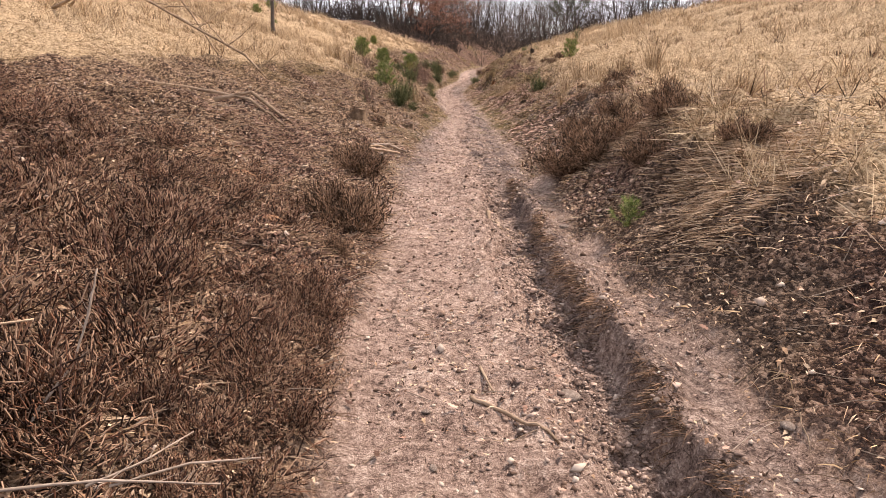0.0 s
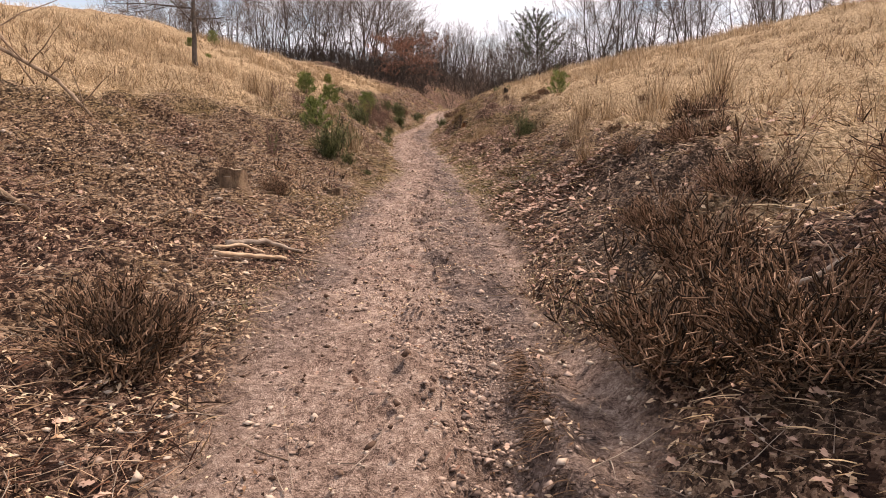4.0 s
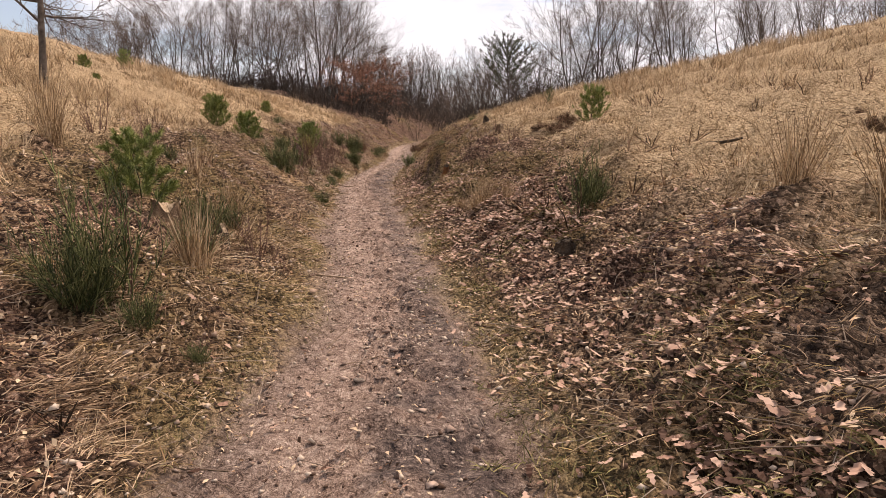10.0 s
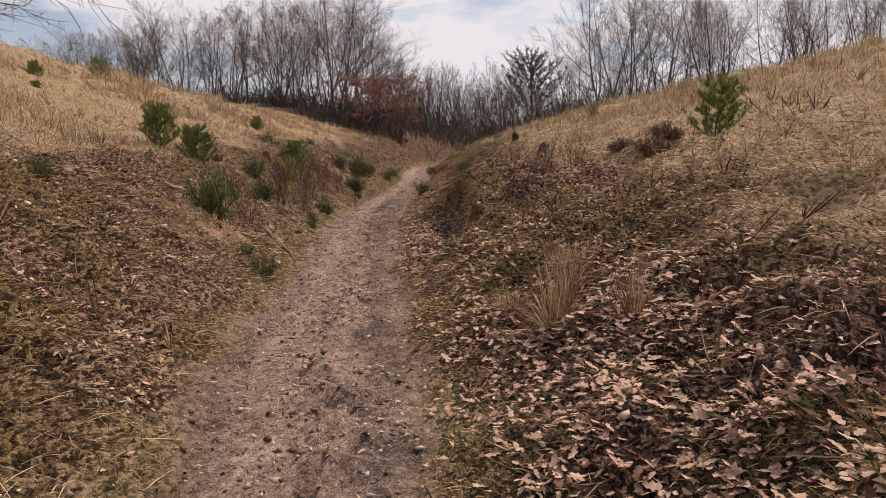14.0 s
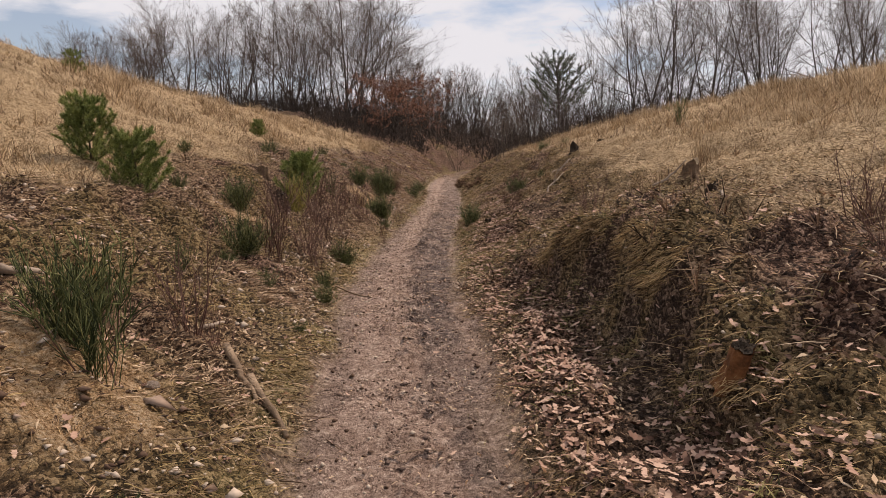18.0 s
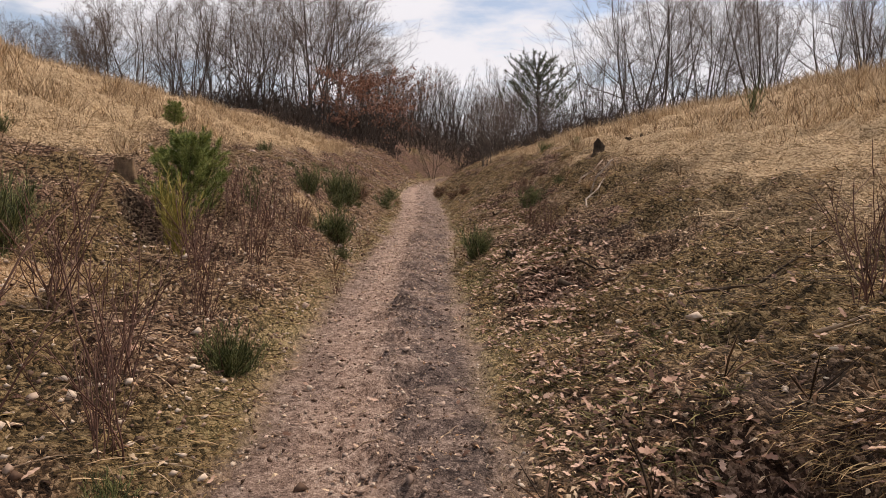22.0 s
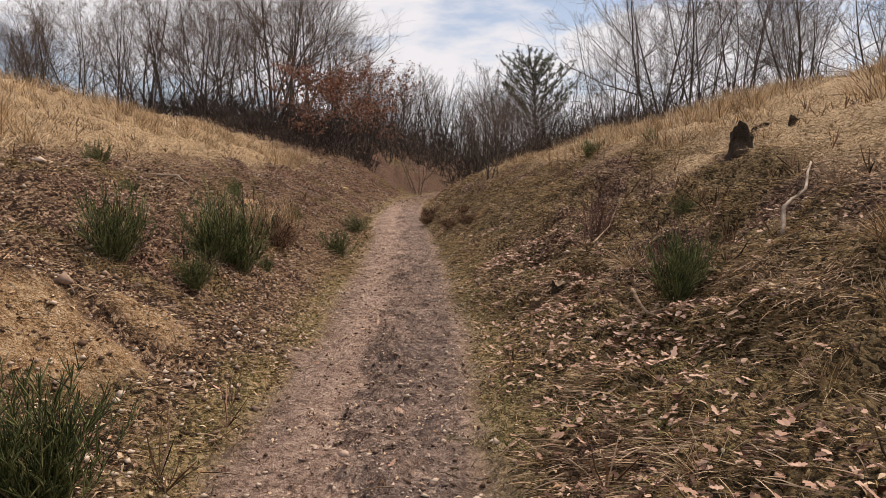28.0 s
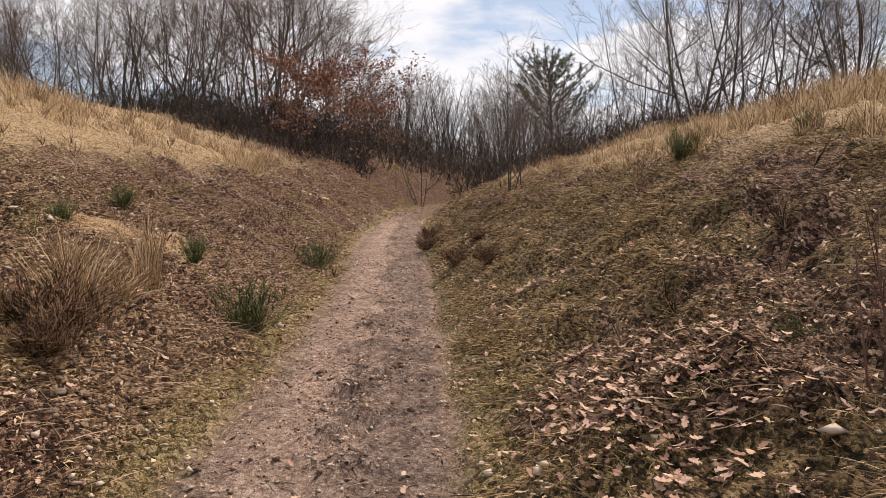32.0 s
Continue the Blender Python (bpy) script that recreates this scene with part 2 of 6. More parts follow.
def zones(x, y):
    """How far each place is track, meadow, moss, leaf litter: values from 0 to 1."""
    le, ri = edges(y)
    wob = (rough(y, y * 0 + 3, 1.6, 5) - 0.5) * 0.24
    dl, dr = le + wob - x, x - ri - wob
    off = np.maximum(dl, dr)
    left = dl > dr
    ragged = (rough(x, y, 0.5, 91) - 0.5) * 0.35
    track = (1 - ramp(off + ragged, -0.06, 0.2)) * (1 - 0.6 * ramp(y, 63, 70))
    start = np.where(left, np.interp(y, [0, 11, 15, 20, 26, 34, 44, 55, 62, 70], [5.2, 4.8, 3.8, 2.5, 2.8, 2.8, 4.4, 4.4, 3.6, 2.3]), np.interp(y, [0, 3, 6, 7.5, 9.5, 14, 20, 26, 34, 44, 55], [0.85, 0.8, 1.0, 1.5, 1.4, 1.5, 2.4, 2.5, 2.9, 3.5, 3.0]))
    meadow = ramp(off + (rough(x, y, 1.3, 101, 4) - 0.5) * np.interp(y, [6, 10], [0.9, 2.2]), start - np.interp(y, [6, 10], [0.1, 0.5]), start + np.interp(y, [6, 10], [0.3, 0.8]))
    meadow = meadow * (1 - ramp(y + (rough(x, y, 3.0, 161) - 0.5) * 6 - np.where(left, 0.85 * np.maximum(-x - 1.5, 0), 0.35 * np.maximum(x - 3, 0)), 65, 69))
    moss = ramp(rough(x, y, 0.9, 111, 4) + 0.22 * np.where(left, 0.6 * ramp(y, 17, 20) - 0.75 * ramp(y, 33, 37), ramp(y, 14, 30)) - 0.05, 0.5, 0.66) * (1 - track) * (1 - 0.7 * meadow) * ramp(y, 8, 19)
    verge = np.exp(-((off - 0.18) / 0.16) ** 2) * ramp(y, 12, 20) * ramp(rough(x, y, 0.7, 121), 0.35, 0.55)
    foot = (x > 0) * ramp(y, 23.5, 25.5) * (1 - ramp(y, 31.5, 33.5)) * (1 - ramp(off, 0.75, 1.0))
    moss = np.clip(moss + 0.9 * verge, 0, 1) * (1 - 0.8 * foot)
    litter = np.maximum(ramp(rough(x, y, 1.1, 131) + np.where(left, -0.06, 0.1) + ramp(y, 50, 60), 0.46, 0.62), foot) * (1 - track) * (1 - meadow)
    return track, meadow, moss, litter, off, left


# dark earth; the spots at y 4.3 and 31.1 also paint shade under turf
DARK_SPOTS = [(1.6, 4.3, 0.45, 1.3), (1.75, 5.6, 0.35, 0.6), (1.85, 11.4, 0.6, 1.3), (1.6, 13.6, 0.75, 1.2), (1.9, 15.0, 0.4, 0.7), (1.5, 7.4, 0.25, 0.5), (1.9, 36.5, 0.4, 0.6), (2.4, 42.5, 0.5, 0.8), (1.06, 31.1, 0.2, 0.25), (1.5, 10.0, 0.4, 0.7)]


def bare_shade_at(x, y):
    """Bare dark humus with shade painted in: the scarp's face and slumped spots on the right bank."""
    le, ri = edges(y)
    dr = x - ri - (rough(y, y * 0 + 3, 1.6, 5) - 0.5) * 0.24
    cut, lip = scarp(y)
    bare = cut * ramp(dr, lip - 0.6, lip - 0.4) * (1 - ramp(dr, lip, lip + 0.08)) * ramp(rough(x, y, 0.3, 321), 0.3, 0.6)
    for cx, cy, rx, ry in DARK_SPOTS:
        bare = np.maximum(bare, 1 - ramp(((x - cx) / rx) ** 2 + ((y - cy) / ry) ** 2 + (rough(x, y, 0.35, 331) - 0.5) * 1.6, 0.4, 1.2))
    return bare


SAND_SPOTS = [(-2.0, 40.7, 0.5, 0.5), (-1.7, 41.6, 0.3, 0.4), (-2.2, 50.6, 0.5, 1.0), (-2.0, 26.0, 0.5, 0.7), (-2.8, 32.6, 0.6, 0.8), (-2.5, 49.5, 0.5, 0.8)]


def sandy_at(x, y):
    """Bare ochre sand washed out of the left slope."""
    bare = 0 * x
    for cx, cy, rx, ry in SAND_SPOTS:
        bare = np.maximum(bare, 1 - ramp(((x - cx) / rx) ** 2 + ((y - cy) / ry) ** 2 + (rough(x, y, 0.35, 341) - 0.5) * 1.5, 0.3, 1.1))
    return bare


def verge_at(x, y):
    off = zones(x, y)[4]
    return (1 - 0.75 * (x > 0) * ramp(y, 24, 26) * (1 - ramp(y, 31, 33))) * np.exp(-((off - 0.17) / 0.16) ** 2) * ramp(y, 13, 21) * ramp(rough(x, y, 0.8, 201) + 0.12 * ramp(y, 30, 38), 0.32, 0.55)


# ---- materials ----
def material(name, colours, scale=3.0, roughness=0.9, bump=0.3, detail=8, spread=(0.3, 0.7), per_piece=0.0, fine=None):
    """A surface whose colours run through a noise at real size, with a second finer noise and relief."""
    m = bpy.data.materials.new(name)
    m.use_nodes = True
    n, l = m.node_tree.nodes, m.node_tree.links
    b = n["Principled BSDF"]
    b.inputs["Roughness"].default_value = roughness
    b.inputs["Specular IOR Level"].default_value = 0.25
    at = n.new("ShaderNodeTexCoord")
    big = n.new("ShaderNodeTexNoise")
    big.inputs["Scale"].default_value, big.inputs["Detail"].default_value, big.inputs["Roughness"].default_value = scale, detail, 0.65
    l.new(at.outputs["Object"], big.inputs["Vector"])
    tone = n.new("ShaderNodeValToRGB")
    els = tone.color_ramp.elements
    for k, c in enumerate(colours):
        p = spread[0] + (spread[1] - spread[0]) * k / max(1, len(colours) - 1)
        e = els[k] if k < 2 else els.new(p)
        e.position, e.color = p, (*c, 1)
    fac = big.outputs["Fac"]
    if per_piece:
        geo = n.new("ShaderNodeNewGeometry")
        mix = n.new("ShaderNodeMath")
        mix.operation = "MULTIPLY_ADD"
        mix.inputs[1].default_value = per_piece
        sub = n.new("ShaderNodeMath")
        sub.operation = "SUBTRACT"
        sub.inputs[1].default_value = 0.5
        l.new(geo.outputs["Random Per Island"], sub.inputs[0])
        l.new(sub.outputs[0], mix.inputs[0])
        l.new(big.outputs["Fac"], mix.inputs[2])
        fac = mix.outputs[0]
    l.new(fac, tone.inputs["Fac"])
    l.new(tone.outputs["Color"], b.inputs["Base Color"])
    small = n.new("ShaderNodeTexNoise")
    small.inputs["Scale"].default_value, small.inputs["Detail"].default_value = fine or scale * 9, 6
    l.new(at.outputs["Object"], small.inputs["Vector"])
    relief = n.new("ShaderNodeBump")
    relief.inputs["Strength"].default_value, relief.inputs["Distance"].default_value = bump, 0.02
    l.new(small.outputs["Fac"], relief.inputs["Height"])
    l.new(relief.outputs["Normal"], b.inputs["Normal"])
    return m


def ground_material():
    m = bpy.data.materials.new("heath_ground")
    m.use_nodes = True
    n, l = m.node_tree.nodes, m.node_tree.links
    b = n["Principled BSDF"]
    b.inputs["Roughness"].default_value = 0.95
    b.inputs["Specular IOR Level"].default_value = 0.15
    at = n.new("ShaderNodeTexCoord")

    def noise_of(scale, detail=8, rough_=0.65):
        t = n.new("ShaderNodeTexNoise")
        t.inputs["Scale"].default_value, t.inputs["Detail"].default_value, t.inputs["Roughness"].default_value = scale, detail, rough_
        l.new(at.outputs["Object"], t.inputs["Vector"])
        return t.outputs["Fac"]

    def tones(fac, stops):
        r = n.new("ShaderNodeValToRGB")
        half = n.new("ShaderNodeMath")
        half.operation = "MULTIPLY"
        half.inputs[1].default_value = 0.4
        l.new(fac, half.inputs[0])
        for k, (p, c) in enumerate(stops):
            e = r.color_ramp.elements[k] if k < 2 else r.color_ramp.elements.new(p * 0.4)
            e.position, e.color = p * 0.4, (*c, 1)
        l.new(half.outputs[0], r.inputs["Fac"])
        return r.outputs["Color"]

    def blend(fac, a, b_):
        x = n.new("ShaderNodeMix")
        x.data_type = "RGBA"
        l.new(fac, x.inputs["Factor"])
        l.new(a, x.inputs["A"])
        l.new(b_, x.inputs["B"])
        return x.outputs["Result"]

    def zone(name):
        a = n.new("ShaderNodeAttribute")
        a.attribute_name = name
        return a.outputs["Fac"]

    def chips(scale, squash, spin):
        """Overlapping scraps: a random tone for each cell of a warped pattern, and its relief."""
        turn = n.new("ShaderNodeMapping")
        turn.inputs["Rotation"].default_value = (0, 0, spin)
        turn.inputs["Scale"].default_value = (1, squash, 1)
        warp = n.new("ShaderNodeTexNoise")
        warp.inputs["Scale"].default_value, warp.inputs["Detail"].default_value = scale * 0.3, 3
        push = n.new("ShaderNodeMix")
        push.data_type = "RGBA"
        push.blend_type = "LINEAR_LIGHT"
        push.inputs["Factor"].default_value = 0.045
        l.new(at.outputs["Object"], warp.inputs["Vector"])
        l.new(at.outputs["Object"], push.inputs["A"])
        l.new(warp.outputs["Color"], push.inputs["B"])
        l.new(push.outputs["Result"], turn.inputs["Vector"])
        v = n.new("ShaderNodeTexVoronoi")
        v.inputs["Scale"].default_value = scale
        l.new(turn.outputs["Vector"], v.inputs["Vector"])
        pick = n.new("ShaderNodeSeparateColor")
        l.new(v.outputs["Color"], pick.inputs["Color"])
        return pick.outputs["Red"], v.outputs["Distance"]

    def sums(a, b_, k=1.0):
        s = n.new("ShaderNodeMath")
        s.operation = "MULTIPLY_ADD"
        l.new(b_, s.inputs[0])
        s.inputs[1].default_value = k
        l.new(a, s.inputs[2])
        return s.outputs[0]

    mid, fine, patchy = noise_of(9), noise_of(60, 10, 0.8), noise_of(2.2, 6)
    flakes = noise_of(17, 5, 0.6)
    one, high_one = chips(44, 0.5, 0.6)
    two, high_two = chips(70, 0.4, 2.1)
    speck, high_speck = chips(95, 0.85, 0.2)
    bits_ = sums(one, two, 0.8)
    mixed = sums(bits_, fine, 0.9)
    sandy = sums(sums(sums(fine, speck, 0.26), patchy, 0.4), flakes, 0.8)
    soil = tones(mixed, [(0.45, (0.009, 0.004, 0.003)), (1.1, (0.046, 0.026, 0.016)), (1.5, (0.175, 0.106, 0.065)), (1.95, (0.46, 0.325, 0.21))])
    straw = tones(mixed, [(0.5, (0.1, 0.062, 0.032)), (1.1, (0.34, 0.23, 0.125)), (1.7, (0.6, 0.45, 0.28))])
    green = tones(mixed, [(0.5, (0.008, 0.006, 0.003)), (1.15, (0.06, 0.041, 0.018)), (1.55, (0.215, 0.145, 0.068)), (2.0, (0.36, 0.265, 0.14))])
    leafy = tones(mixed, [(0.5, (0.010, 0.005, 0.004)), (1.2, (0.05, 0.025, 0.017)), (1.6, (0.19, 0.11, 0.074)), (2.0, (0.44, 0.295, 0.215))])
    sand = tones(sandy, [(1.02, (0.105, 0.066, 0.051)), (1.16, (0.275, 0.188, 0.146)), (1.31, (0.41, 0.294, 0.232)), (1.46, (0.62, 0.485, 0.395))])
    damp = tones(sandy, [(1.02, (0.03, 0.021, 0.02)), (1.16, (0.085, 0.063, 0.056)), (1.31, (0.16, 0.119, 0.103)), (1.46, (0.37, 0.283, 0.237))])
    col = blend(zone("litter"), soil, leafy)
    col = blend(zone("moss"), col, green)
    col = blend(zone("meadow"), col, straw)
    lawn = tones(mixed, [(0.5, (0.03, 0.026, 0.011)), (1.0, (0.115, 0.09, 0.036)), (1.35, (0.24, 0.183, 0.08)), (1.75, (0.42, 0.325, 0.175))])
    # dark earth tone, also standing for shade below the turf lip and in hollows
    humus_shade = tones(mixed, [(0.5, (0.012, 0.007, 0.005)), (1.1, (0.045, 0.027, 0.018)), (1.6, (0.12, 0.078, 0.052)), (1.85, (0.3, 0.21, 0.15))])
    col = blend(zone("bare"), col, humus_shade)
    ochre = tones(sandy, [(1.04, (0.13, 0.075, 0.035)), (1.16, (0.33, 0.205, 0.105)), (1.29, (0.47, 0.32, 0.18)), (1.43, (0.6, 0.45, 0.3))])
    col = blend(zone("sandy"), col, ochre)
    worn = blend(zone("damp"), sand, damp)
    col = blend(zone("track"), col, worn)
    col = blend(zone("verge"), col, lawn)
    l.new(col, b.inputs["Base Color"])
    grit = sums(sums(sums(fine, mid, 0.8), high_speck, 0.5), flakes, 1.4)
    loose = sums(sums(sums(fine, mid, 1.2), high_one, -1.3), high_two, -1.0)
    tread = n.new("ShaderNodeMix")
    l.new(zone("track"), tread.inputs["Factor"])
    l.new(loose, tread.inputs["A"])
    l.new(grit, tread.inputs["B"])
    relief = n.new("ShaderNodeBump")
    relief.inputs["Strength"].default_value, relief.inputs["Distance"].default_value = 1.0, 0.022
    l.new(tread.outputs["Result"], relief.inputs["Height"])
    l.new(relief.outputs["Normal"], b.inputs["Normal"])
    return m


GROUND = ground_material()
BARK = material("grey_bark", [(0.035, 0.028, 0.022), (0.09, 0.072, 0.058), (0.17, 0.14, 0.115)], 6, 0.95, 0.6)
TWIG = material("bare_twig", [(0.06, 0.044, 0.035), (0.145, 0.108, 0.085), (0.25, 0.19, 0.15)], 1.5, 0.9, 0.1, per_piece=0.3)
BRUSH = material("dark_brush", [(0.022, 0.016, 0.013), (0.058, 0.043, 0.034), (0.11, 0.083, 0.066)], 1.5, 0.9, 0.1, per_piece=0.4)
COPPER = material("copper_leaf", [(0.14, 0.06, 0.035), (0.26, 0.12, 0.072), (0.38, 0.21, 0.135)], 2, 0.85, 0.1, per_piece=0.5)


# ---- ground ----
def spaced(stops):
    """Coordinates from stop to stop: (from, to, step) each, growing steps beyond."""
    out = []
    for a, b, step in stops:
        out.extend(np.arange(a, b - 1e-6, step))
    out.append(stops[-1][1])
    return np.array(out)


def mesh_of(name, verts, faces, mat=None, smooth=False, attrs=None):
    me = bpy.data.meshes.new(name)
    verts, faces = np.asarray(verts, np.float32).reshape(-1, 3), np.asarray(faces, np.int32)
    me.vertices.add(len(verts))
    me.vertices.foreach_set("co", verts.ravel())
    k = faces.shape[1]
    me.loops.add(faces.size)
    me.loops.foreach_set("vertex_index", faces.ravel())
    me.polygons.add(len(faces))
    me.polygons.foreach_set("loop_start", np.arange(0, faces.size, k, dtype=np.int32))
    me.polygons.foreach_set("use_smooth", np.full(len(faces), smooth, bool))
    me.update(calc_edges=True)
    for key, values in (attrs or {}).items():
        me.attributes.new(key, "FLOAT", "POINT").data.foreach_set("value", np.asarray(values, np.float32).ravel())
    if mat:
        me.materials.append(mat)
    return me


def build_ground():
    xs = spaced([(-900, -300, 100), (-300, -100, 25), (-100, -40, 6), (-40, -16, 1.2), (-16, -7, 0.4), (-7, -3.6, 0.16), (-3.6, -1.4, 0.065), (-1.4, 1.6, 0.045), (1.6, 3.8, 0.065), (3.8, 7, 0.16), (7, 16, 0.4), (16, 40, 1.2), (40, 100, 6), (100, 300, 25), (300, 900, 100)])
    ys = spaced([(-900, -100, 100), (-100, -20, 10), (-20, -3, 1), (-3, 1, 0.3), (1, 48, 0.065), (48, 66, 0.16), (66, 90, 0.5), (90, 140, 2.5), (140, 400, 20), (400, 1200, 100)])
    X, Y = np.meshgrid(xs, ys)
    Z = land(X, Y)
    track, meadow, moss, litter, off, left = zones(X, Y)
    le, ri = edges(Y)
    side = np.clip((X - le) / np.maximum(ri - le, 0.1), 0, 1)
    border = np.interp(Y, [0, 6, 9, 12, 18, 21, 25, 29, 32, 38, 42, 52], [0.62, 0.6, 0.55, 0.5, 0.55, 0.66, 0.7, 0.66, 0.46, 0.48, 0.42, 0.44])
    much = np.interp(Y, [0, 6, 9, 13, 15, 21, 26, 31, 38, 44, 60], [0.6, 0.65, 0.9, 1.0, 1.0, 0.9, 0.8, 1.0, 0.95, 0.85, 0.7])
    damp = ramp(side + (rough(X, Y * 0.7, 0.3, 141, 5) - 0.5) * 0.5, border - 0.05, border + 0.06) * much * (1 - 0.6 * ramp(side, 0.9, 1.0))
    damp = np.maximum(damp, 0.45 * ramp(0.26 - side + (rough(X, Y, 0.4, 147, 4) - 0.5) * 0.4, 0.0, 0.2) * ramp(Y, 8, 12))
    damp = np.maximum(damp, 0.75 * ramp(0.3 - side + (rough(X, Y, 0.5, 145, 4) - 0.5) * 0.4, 0.0, 0.2) * ramp(Y, 7, 10) * (1 - ramp(Y, 14, 18)))
    damp = damp * (0.55 + 0.45 * ramp(rough(X, Y, 0.22, 151, 3), 0.35, 0.6))
    ridge = np.exp(-((side - 0.55) / 0.2) ** 2) * ramp(rough(X, Y * 1.3, 0.26, 153, 4), 0.47, 0.56)
    damp = damp * (1 - 0.85 * ridge * (1 - 0.8 * ramp(Y, 14, 20)))
    nx, ny = len(xs), len(ys)
    i = (np.arange(ny - 1)[:, None] * nx + np.arange(nx - 1)[None]).ravel()
    faces = np.stack([i, i + 1, i + nx + 1, i + nx], 1)
    me = mesh_of("ground", np.stack([X, Y, Z], -1), faces, GROUND, True, dict(track=track, meadow=meadow, moss=moss, litter=litter, damp=damp, sandy=sandy_at(X, Y), verge=verge_at(X, Y) * 0.8, bare=bare_shade_at(X, Y)))
    return tagged(new("ground", me), "dry heath ground with a worn sandy track", "ground", kind="structure")


build_ground()


# ---- tubes, blades and leaves ----
def tubes(points, radii, sides=4):
    """Tapered tubes along polylines. points: n, k, 3; radii: n, k. Verts and faces."""
    P, R = np.asarray(points, float), np.asarray(radii, float)
    n, k, _ = P.shape
    d = np.gradient(P, axis=1)
    d /= np.linalg.norm(d, axis=2, keepdims=True) + 1e-9
    ref = np.where(np.abs(d[..., 2:3]) > 0.9, np.array([1.0, 0, 0]), np.array([0, 0, 1.0]))
    u = np.cross(d, ref)
    u /= np.linalg.norm(u, axis=2, keepdims=True) + 1e-9
    v = np.cross(d, u)
    a = np.arange(sides) * 2 * np.pi / sides
    ring = u[:, :, None] * np.cos(a)[None, None, :, None] + v[:, :, None] * np.sin(a)[None, None, :, None]
    V = (P[:, :, None] + ring * R[:, :, None, None]).reshape(-1, 3)
    base = (np.arange(n)[:, None, None] * k + np.arange(k - 1)[None, :, None]) * sides
    s = np.arange(sides)[None, None]
    t = (s + 1) % sides
    F = np.stack([base + s, base + t, base + sides + t, base + sides + s], -1).reshape(-1, 4)
    return V, F


def merged(pieces):
    vs, fs, at = [], [], 0
    for v, f in pieces:
        vs.append(v)
        fs.append(f + at)
        at += len(v)
    return np.concatenate(vs), np.concatenate(fs)


def grown(start, way, length, rise, wander, k, gen):
    """Polylines that start at points, go ways and bend upwards with some wander."""
    n = len(start)
    P = np.zeros((n, k, 3))
    P[:, 0] = start
    w = way / (np.linalg.norm(way, axis=1, keepdims=True) + 1e-9)
    for i in range(1, k):
        w = w + gen.normal(0, wander, (n, 3)) + np.array([0, 0, rise])
        w /= np.linalg.norm(w, axis=1, keepdims=True)
        P[:, i] = P[:, i - 1] + w * (length / (k - 1))[:, None]
    return P


def offshoots(P, R, count, lo, hi, spread, gen, along=1.0):
    """Starts, ways and radii of side shoots on polylines."""
    n, k, _ = P.shape
    who = np.repeat(np.arange(n), count)
    t = gen.uniform(lo, hi, len(who)) * (k - 1)
    i = np.minimum(t.astype(int), k - 2)
    f = (t - i)[:, None]
    s = P[who, i] * (1 - f) + P[who, i + 1] * f
    d = P[who, i + 1] - P[who, i]
    d /= np.linalg.norm(d, axis=1, keepdims=True) + 1e-9
    w = d * along + gen.normal(0, spread, (len(who), 3))
    r = R[who, i] * (1 - f[:, 0]) + R[who, i + 1] * f[:, 0]
    return s, w, r, t / (k - 1)


def part(name, verts_faces, mat, parent=None, label="", smooth=True):
    v, f = verts_faces
    ob = new(name, mesh_of(name, v, f, mat, smooth))
    ob.parent = parent
    if label:
        ob["label"] = label
    return ob


def leaf_cards(at, size, gen, up=0.4):
    """Small folded leaves, four triangles each, at points."""
    n = len(at)
    a = gen.normal(0, 1, (n, 3))
    a /= np.linalg.norm(a, axis=1, keepdims=True)
    nrm = gen.normal(0, 1, (n, 3)) * (1 - up) + np.array([0, 0, up * 2])
    b = np.cross(nrm, a)
    b /= np.linalg.norm(b, axis=1, keepdims=True) + 1e-9
    c = np.cross(a, b)
    L = (size * gen.uniform(0.7, 1.3, n))[:, None]
    V = np.stack([at, at + a * L * 0.5 + b * L * 0.33 + c * L * gen.uniform(0.02, 0.25, n)[:, None], at + a * L, at + a * L * 0.5 - b * L * 0.33 + c * L * gen.uniform(0.02, 0.25, n)[:, None]], 1).reshape(-1, 3)
    i = np.arange(n)[:, None] * 4
    return V, np.concatenate([i + [0, 1, 2], i + [0, 2, 3]])


def fanned(P, R, count, lo, hi, angle, gen):
    """Side shoots that leave their polyline at an angle, all round it, strongest low down."""
    n, k, _ = P.shape
    who = np.repeat(np.arange(n), count)
    t = np.tile(np.linspace(lo, hi, count), n) + gen.uniform(-0.5, 0.5, len(who)) * (hi - lo) / count
    t = np.clip(t, 0, 0.99)
    i = np.minimum((t * (k - 1)).astype(int), k - 2)
    f = (t * (k - 1) - i)[:, None]
    s = P[who, i] * (1 - f) + P[who, i + 1] * f
    d = P[who, i + 1] - P[who, i]
    d /= np.linalg.norm(d, axis=1, keepdims=True) + 1e-9
    side = np.cross(d, gen.normal(0, 1, (len(who), 3)))
    side /= np.linalg.norm(side, axis=1, keepdims=True) + 1e-9
    a = gen.uniform(0.6, 1.3, len(who))[:, None] * angle
    r = R[who, i] * (1 - f[:, 0]) + R[who, i + 1] * f[:, 0]
    return s, d * np.cos(a) + side * np.sin(a), r, t


